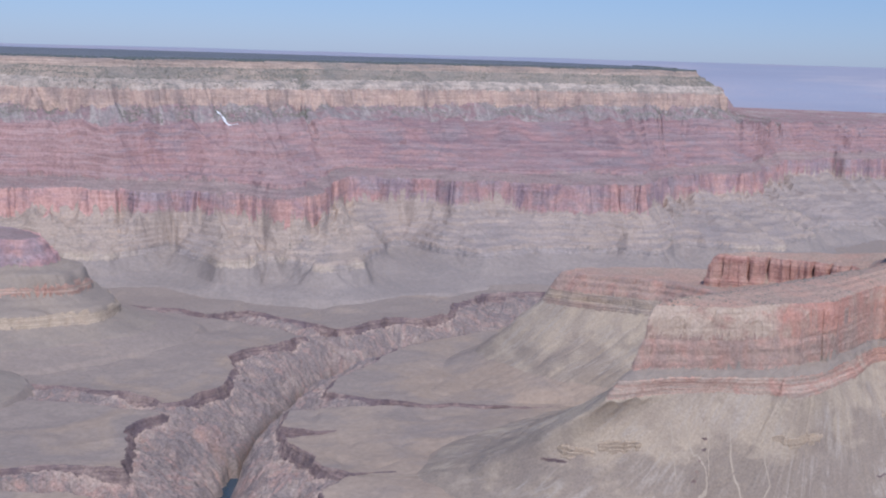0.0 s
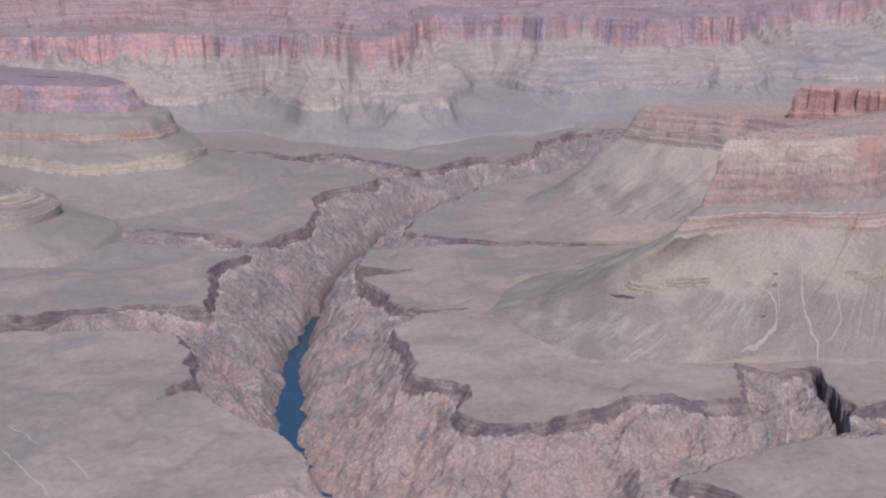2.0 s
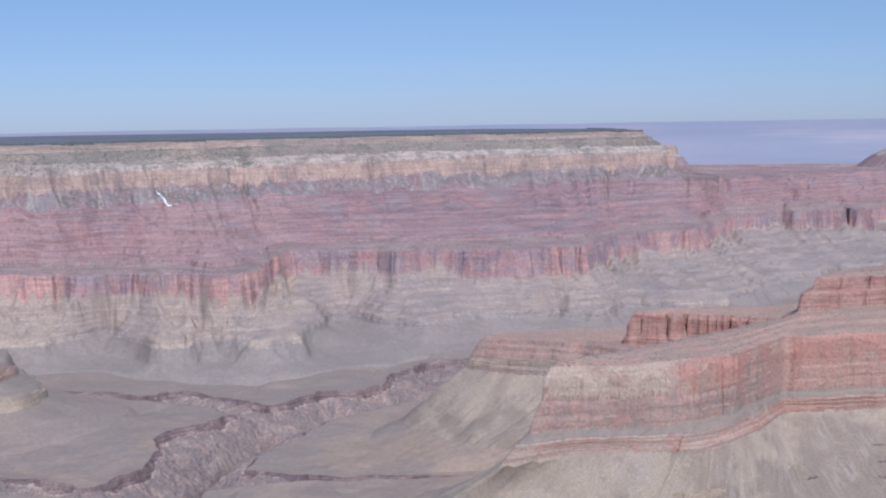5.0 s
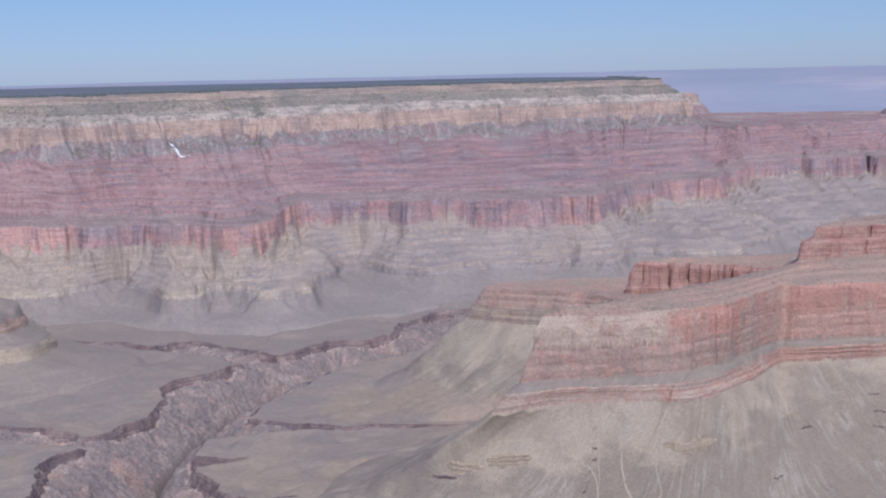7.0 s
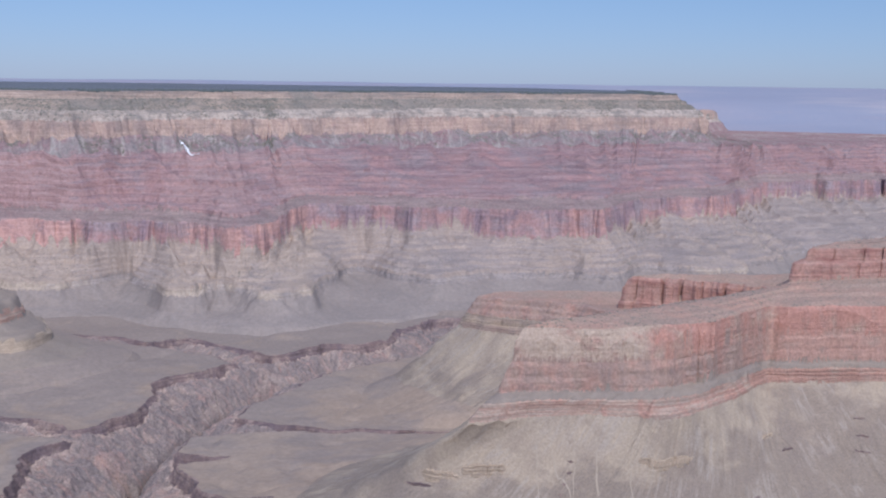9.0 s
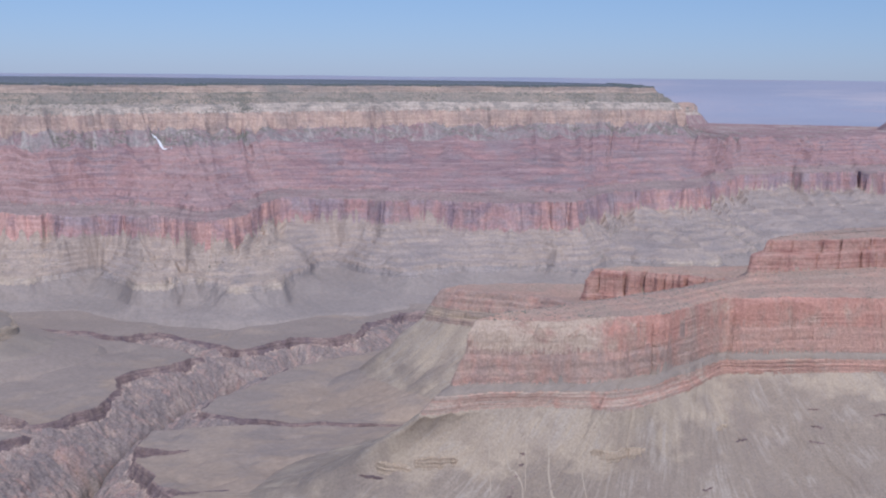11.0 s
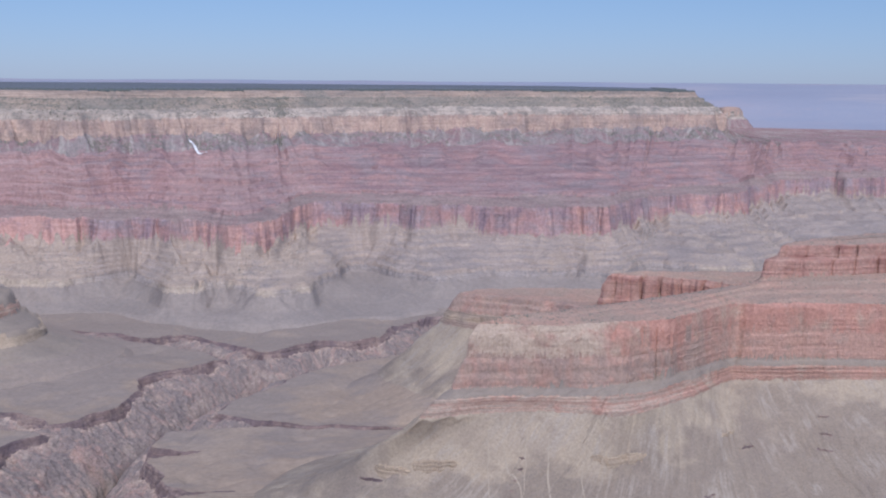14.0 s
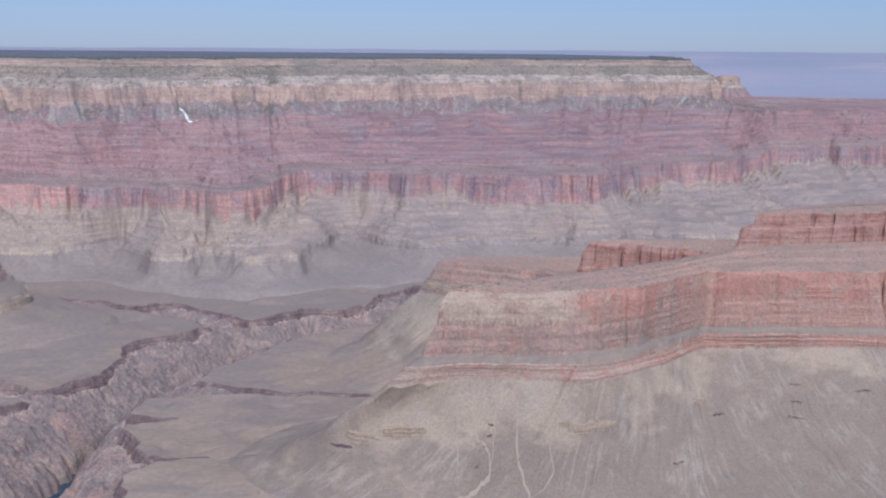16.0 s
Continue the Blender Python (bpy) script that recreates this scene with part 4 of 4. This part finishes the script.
platform = 92 + 8.5 * fbm(X / 170, Y / 170, 0, 5, 21) + 2.4 * fbm(X / 45, Y / 45, 0, 3, 23) + 0.5 * fbm(X / 14, Y / 14, 0, 3, 25) + np.clip(-depth - 60, 0, 400) * 0.02 * (Y > 500)
wash = ridged(X / 90 + 0.2 * fbm(X / 40, Y / 40, 0, 2, 27), Y / 160, 0, 3, 29)
platform -= 3.2 * np.clip(wash - 0.72, 0, 1) / 0.28
d_in, d_riv = np.clip(depth, 0, None), np.clip(to_river - np.where(Y > 1232, 1.5, np.where(Y < 800, 2.5, 8.0) + 7.5 * fbm(Y / 16, X / 60, 0, 3, 61)), 0, None)
tall = np.clip(5.0 + 11.0 * fbm(X / 45, Y / 45, 0, 3, 63), 1.0, 11.0)
tall = np.where((X < -190) & (Y < 810), 1.5 + 0.3 * tall, tall)
tier = tall * (np.clip(d_in / 2.5, 0, 1) * 0.6 + np.clip((d_in - 4.0) / 2.0, 0, 1) * 0.4)
share = d_riv / (d_riv + d_in + 1e-6)
low = RIVER_LEVEL - np.interp(Y, [1100, 1180, 1225], [5.0, 3.5, 0.2])
inner = low + (platform - tall - low) * share ** np.interp(Y, [900, 1250], [0.8, 0.36])
bend, bend2 = 14 * fbm(X / 60, Y / 60, 1.3, 3, 31), 14 * fbm(X / 60, Y / 60, 7.1, 3, 32)
crest = ridged((X + bend) / 62, (Y + bend2) / 62, 0, 5, 33) - 0.55
ribs = ridged(along / 24 + 0.9 * fbm(X / 35, Y / 35, 0, 3, 39), d_in / 50, 0, 3, 43) - 0.55
inner += (np.interp(Y, [900, 1300], [24.0, 13.0]) * crest + 2.5 * ribs) * np.clip(d_in / 30, 0, 1) * np.clip(d_riv / 30, 0, 1)
inner += 3.0 * (ridged(X / 8, Y / 8, 0, 2, 47) - 0.6) * np.clip(d_in / 12, 0, 1) * np.clip(d_riv / 12, 0, 1)
inner += 2.2 * fbm(X / 5, Y / 5, 0, 3, 37) * np.clip(d_in / 8, 0, 1) * np.clip(d_riv / 10, 0, 1)
# a rocky spur that runs down from the west rim and turns the river
ax, ay, bx, by = -249.0, 718.0, -196.0, 698.0
part_way = np.clip(((X - ax) * (bx - ax) + (Y - ay) * (by - ay)) / ((bx - ax) ** 2 + (by - ay) ** 2), 0, 1)
off = np.hypot(X - ax - part_way * (bx - ax), Y - ay - part_way * (by - ay))
inner = np.where(d_in > 0, np.maximum(inner, 90 - 75 * np.clip(part_way - 0.5, 0, 1) + 5 * fbm(X / 9, Y / 9, 0, 4, 67) + 22 * (ridged((X + bend) / 40, (Y + bend2) / 40, 0, 4, 69) - 0.6) * np.clip(off / 25, 0, 1) - 1.25 * off), inner)
ground_z = np.where(depth > 0, np.minimum(platform - tier, np.maximum(inner, low) + (tall - tier)), platform)
ground_z += np.clip((Y - 2100) / 400, 0, 1) * 10
for (ax, ay), (bx, by), half, cut in (((117, 946), (119, 912), 1.6, 34), ((119, 912), (120, 858), 3.2, 38), ((17, 700), (21, 655), 2.6, 36), ((21, 655), (19, 620), 4.0, 40)):
    part_way = np.clip(((X - ax) * (bx - ax) + (Y - ay) * (by - ay)) / ((bx - ax) ** 2 + (by - ay) ** 2), 0, 1)
    off = np.hypot(X + 0.4 * warp - ax - part_way * (bx - ax), Y - ay - part_way * (by - ay))
    ground_z -= cut * np.clip((half + 2.0 - off) / 3.0, 0, 1) * np.clip((ground_z - 40) / 30, 0, 1)
    depth = np.where(off < half + 3.5, np.maximum(depth, 2.0), depth)
G = np.stack([X, Y, ground_z], -1)
cell = np.minimum(np.minimum(depth[:-1, :-1], depth[1:, :-1]), np.minimum(depth[:-1, 1:], depth[1:, 1:]))
cell_hi = np.maximum(np.maximum(depth[:-1, :-1], depth[1:, :-1]), np.maximum(depth[:-1, 1:], depth[1:, 1:]))
run_uv = np.stack([along, d_in], -1)
worn_side = ((X < -200 + 0.6 * warp) & (Y < 765))[:-1, :-1]  # here the rim has worn down to a slope
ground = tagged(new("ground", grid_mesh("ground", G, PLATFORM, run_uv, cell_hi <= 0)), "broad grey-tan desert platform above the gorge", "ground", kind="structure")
tagged(new("gorge_rim", grid_mesh("gorge_rim", G, TAPEATS, run_uv, (cell_hi > 0) & (cell < 5.5) & ~worn_side, False)), "dark brown sandstone rim cliff of the gorge", "cliff", kind="structure")
gorge = tagged(new("gorge", grid_mesh("gorge", G, GORGE, run_uv, (cell_hi > 0) & ((cell >= 5.5) | worn_side), False)), "rugged pinkish brown schist walls of the gorge", "gorge", kind="structure")

# the river
k = np.linspace(0, len(RIVER) - 1, 400)
course = spline(np.c_[RIVER, np.full(len(RIVER), RIVER_LEVEL)], k)
tan = np.gradient(course[:, :2], axis=0)
tan /= np.linalg.norm(tan, axis=1)[:, None]
side = np.stack([tan[:, 1], -tan[:, 0]], -1)
W = np.stack([np.c_[course[:, :2] + side * w, course[:, 2]] for w in (-24, -8, 8, 24)])
river = tagged(new("river", grid_mesh("river", W, WATER)), "dark blue river at the bottom of the gorge", "river", kind="structure")

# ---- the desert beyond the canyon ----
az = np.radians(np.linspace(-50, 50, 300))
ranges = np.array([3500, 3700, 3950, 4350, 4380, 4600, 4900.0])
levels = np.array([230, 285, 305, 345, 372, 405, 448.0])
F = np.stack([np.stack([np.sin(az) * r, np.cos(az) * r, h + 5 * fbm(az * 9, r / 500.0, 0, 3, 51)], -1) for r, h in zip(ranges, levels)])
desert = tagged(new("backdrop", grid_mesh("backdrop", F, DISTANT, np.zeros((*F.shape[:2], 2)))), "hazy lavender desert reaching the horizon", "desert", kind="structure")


# ---- buttes on the far ridge ----
def far_butte(at, size, height, seed, label, skirt=1.0):
    x, y, z = at
    turn = np.radians(np.linspace(200, -20, 9))
    rings = []
    for w, h in ((0.35, 1.0), (0.5, 0.62), (0.62, 0.5), (skirt, 0.0)):
        rings.append([(x + size * w * math.cos(a), y - size * w * 0.8 * math.sin(a), z + height * h) for a in math.pi * 2 - turn + math.pi])
    ob = thing("temple_butte", label, "butte", (x, y, z), group="buttes on the far ridge")
    top = [(x + size * 0.08 * math.cos(a), y - size * 0.06 * math.sin(a), z + height * 1.04) for a in math.pi * 2 - turn + math.pi]
    made = massif([top] + rings, [0, 1, 0, 0], 4.0, [0, 6, 6, 6, 0], 60.0, seed, 2, 2.0)
    raise_massif(ob, made, [("summit", CREAM, ""), ("cliff", CREAM, ""), ("ledge_band", PALE, ""), ("skirt", SCREE, "")])
    return ob


far_butte((686, 3868, 306), 84, 72, 201, "small cream stepped butte on the far ridge")
far_butte((1530, 3546, 250), 500, 196, 211, "broad pink and cream butte at the far ridge's end", 0.9)


# ---- small growth, boulders and washes ----
def clumps(name, places, low, high, tall, material, label, seed, squash=1.0):
    """Many small uneven clumps in one mesh."""
    rng = np.random.default_rng(seed)
    n = len(places)
    r = rng.uniform(low, high, n)
    ring = np.radians(np.arange(5) * 72.0)
    rows = []
    for w, h in ((0.75, 0.0), (1.0, 0.4), (0.0, 1.0)):
        k = rng.uniform(0.7, 1.25, (n, 5)) * w
        spin = rng.uniform(0, 6.28, (n, 1)) * 0 + ring[None, :]
        rows.append(np.stack([places[:, None, 0] + r[:, None] * k * np.cos(spin), places[:, None, 1] + r[:, None] * k * np.sin(spin) * squash, places[:, None, 2] - 0.3 * r[:, None] + r[:, None] * tall * h + 0 * k], -1))
    V = np.concatenate([rows[0], rows[1], rows[2][:, :1]], 1)
    faces = []
    base = (np.arange(n) * 11)[:, None]
    for k in range(5):
        a, b = k, (k + 1) % 5
        faces += [np.concatenate([base + a, base + b, base + 5 + b], 1), np.concatenate([base + a, base + 5 + b, base + 5 + a], 1), np.concatenate([base + 5 + a, base + 5 + b, base + 10], 1)]
    F = np.concatenate(faces)
    me = bpy.data.meshes.new(name)
    me.vertices.add(n * 11)
    me.vertices.foreach_set("co", V.astype(np.float32).ravel())
    me.loops.add(F.size)
    me.loops.foreach_set("vertex_index", F.astype(np.int32).ravel())
    me.polygons.add(len(F))
    me.polygons.foreach_set("loop_start", np.arange(0, F.size, 3, dtype=np.int32))
    me.update(calc_edges=True)
    me.materials.append(material)
    return tagged(new(name, me), label, name.replace("_", " "), kind="stuff")


def scatter(made, layers, n, seed, patch=0.0, level=-9.0):
    """Random places on the given layers of a massif, in patches."""
    P, uv, cell, nose = made
    rng = np.random.default_rng(seed)
    ok = np.isin(cell, layers)
    if patch:
        ok &= fbm(P[:-1, :-1, 0] / patch, P[:-1, :-1, 1] / patch, 0, 3, seed) > level
    r, c = np.nonzero(ok)
    pick = rng.integers(0, len(r), n)
    r, c = r[pick], c[pick]
    f, g = rng.uniform(0, 1, (n, 1)), rng.uniform(0, 1, (n, 1))
    return (P[r, c] * (1 - f) + P[r + 1, c] * f) * (1 - g) + (P[r, c + 1] * (1 - f) + P[r + 1, c + 1] * f) * g


clumps("forest", scatter(plateau_made, [0], 7000, 301), 1.5, 2.8, 1.5, FOLIAGE, "dark pine forest along the plateau rim", 302)
brushy = np.concatenate([scatter(plateau_made, [2], 8000, 311, 60.0, -0.25), scatter(plateau_made, [3], 1500, 313, 90.0, 0.0), scatter(plateau_made, [5], 5000, 315, 60.0, 0.05)])
clumps("brush", brushy, 1.0, 2.1, 1.1, BRUSH, "dark scattered brush on the upper slopes", 317)
bench_brush = np.concatenate([scatter(butte_made, [1], 900, 321), scatter(plateau_made, [9, 10], 4000, 323, 80.0, 0.0), scatter(mesa_made, [0], 300, 327)])
clumps("desert_scrub", bench_brush, 0.5, 1.3, 0.9, BRUSH, "small grey-green desert scrub", 325)


def outcrop(parent, made, level, x0, x1, height, jut, material, seed, label=""):
    """A short broken ledge of bare rock that stands out of a slope, along one height of it."""
    P = made[0]
    tip = int(np.argmin(P[int(P.shape[0] * 0.7), :, 0]))
    line = []
    for c in range(tip, P.shape[1]):
        col = P[:, c]
        r = int(np.argmax((col[:, 2] < level + 2.2 * fbm(c / 16.0, seed * 0.37, 0, 3, seed)) & (np.arange(len(col)) > 20)))
        if r and x0 <= col[r, 0] <= x1:
            line.append(col[r])
    if len(line) < 4:
        return None
    line = np.array(line)
    n = len(line)
    t = np.gradient(line[:, :2], axis=0)
    t /= np.linalg.norm(t, axis=1)[:, None] + 1e-9
    kern = np.ones(9) / 9
    t = np.stack([np.convolve(np.pad(t[:, q], 4, mode="edge"), kern, "valid") for q in (0, 1)], -1)
    out = np.stack([t[:, 1], -t[:, 0]], -1)
    taper = np.clip(np.minimum(np.arange(n), n - 1 - np.arange(n)) / (0.12 * n + 1), 0, 1) ** 0.5
    block = np.floor(np.arange(n) / 5.0 + 1.5 * fbm(np.arange(n) / 9.0, seed * 0.7, 0, 2, seed))
    rag = 0.55 + 0.9 * lattice(block.astype(np.int64), np.int64(seed), np.int64(3), 5)
    rows = []
    for reach, up in ((-4.0, 0.42), (0.1, 0.36), (0.6, 0.3), (0.55, 0.0), (0.85, -0.05), (0.8, -0.4), (1.0, -0.45), (0.95, -1.3)):
        push = reach if reach < 0 else reach * jut
        rows.append(np.c_[line[:, :2] + out * (push * rag * (taper if reach > 0 else 1))[:, None], line[:, 2] + height * up * (0.25 + 0.75 * taper) * (0.8 + 0.4 * (rag - 0.5))])
    return part("outcrop", grid_mesh("outcrop", np.stack(rows), material, smooth=False), parent, label)


# Small TAPEATS ledges: their dark brown stands in for shadow dashes on the talus.
for k, (level, x0, x1, h, j, bare) in enumerate([(142, -30, 4, 9, 5.0, OUTCROP), (149, 2, 40, 8, 4.6, OUTCROP), (156, 146, 194, 5, 3.2, OUTCROP), (155, 262, 276, 4, 1.6, OUTCROP), (143, 280, 292, 2.5, 1.4, TAPEATS), (151, 352, 364, 2.5, 1.4, TAPEATS), (141, 348, 362, 2.5, 1.4, TAPEATS), (162, 352, 366, 2.5, 1.4, TAPEATS), (158, 410, 426, 2.5, 1.5, TAPEATS), (155, 88, 95, 2, 1.2, TAPEATS), (147, 87, 93, 2, 1.2, TAPEATS), (139, 83, 89, 2, 1.2, TAPEATS), (131, 80, 86, 2, 1.2, TAPEATS), (124, 78, 84, 2, 1.2, TAPEATS), (133, -44, -20, 3, 1.4, TAPEATS), (120, 240, 252, 2, 1.2, TAPEATS)]):
    outcrop(butte, butte_made, level, x0, x1, h, j * 0.55, bare, 500 + k, "bare broken ledge")
stones = np.concatenate([scatter(butte_made, [6], 350, 331), scatter(butte_made, [7], 450, 333), scatter(arm_made, [3], 250, 335)])
clumps("boulders", stones, 0.3, 1.0, 0.9, TALUS, "tan boulders strewn over the talus", 337)

bpy.context.view_layer.update()
graph = bpy.context.evaluated_depsgraph_get()


def drop(x, y):
    hit, place, normal, index, ob, m = scene.ray_cast(graph, Vector((x, y, 900)), Vector((0, 0, -1)))
    return place.z if hit else 90.0


def wash(points, width, material, name, label, category, seed, group="dry washes", lift=0.35):
    """A ribbon that wanders over the ground."""
    p = np.asarray(points, float)
    n = max(20, int(np.linalg.norm(np.diff(p, axis=0), axis=1).sum() / 2.0))
    c = spline(np.c_[p, np.zeros(len(p))], np.linspace(0, len(p) - 1, n))[:, :2]
    c += np.stack([fbm(np.arange(n) / 5.0, seed * 1.0, 0, 4, seed), fbm(np.arange(n) / 5.0, seed + 5.0, 0, 4, seed)], -1) * 2.5
    t = np.gradient(c, axis=0)
    t /= np.linalg.norm(t, axis=1)[:, None] + 1e-9
    s = np.stack([t[:, 1], -t[:, 0]], -1)
    w = 0.7 * width * (1 + 0.4 * fbm(np.arange(n) / 5.0, 3.3, 0, 2, seed + 1)) * np.clip(np.arange(n) / 6.0, 0.15, 1) * np.clip((n - 1 - np.arange(n)) / 6.0, 0.15, 1)
    rows = []
    for k in (-0.5, 0.0, 0.5):
        xy = c + s * (w * k)[:, None]
        rows.append(np.c_[xy, [drop(x, y) + lift for x, y in xy]])
    return tagged(new(name, grid_mesh(name, np.stack(rows), material)), label, category, group)


SAND = plain_material("wash_sand", (0.40, 0.34, 0.275), (0.45, 0.385, 0.315), 0.4)
for k, (line, width) in enumerate([([(76, 1010), (80, 992), (91, 981), (80, 971), (57, 956)], 1.6), ([(96, 1014), (94, 993), (91, 981)], 1.1), ([(115, 1008), (113, 991), (118, 979), (124, 971), (121, 953)], 1.7), ([(143, 1007), (139, 989), (143, 979), (124, 971)], 1.4), ([(61, 927), (69, 897), (81, 884)], 1.8), ([(110, 925), (104, 899), (87, 880), (76, 831)], 1.9), ([(63, 1006), (65, 992), (65, 968)], 1.0), ([(-465, 761), (-432, 729), (-403, 698)], 2.2), ([(-418, 760), (-385, 720)], 2.6), ([(-477, 800), (-440, 773)], 2.0), ([(-200, 1046), (-154, 1056), (-101, 1064)], 1.8), ([(318, 994), (290, 975), (262, 950)], 1.3)]):
    wash(line, width, SAND, "dry_wash", "pale sandy dry wash across the platform", "wash", 400 + k)
wash([(-548, 2334), (-531, 2314), (-510, 2292), (-497, 2272)], 8.5, SNOW, "snow_chute", "narrow chute of old snow below the cream cliff", "snow", 451, group="", lift=1.2)
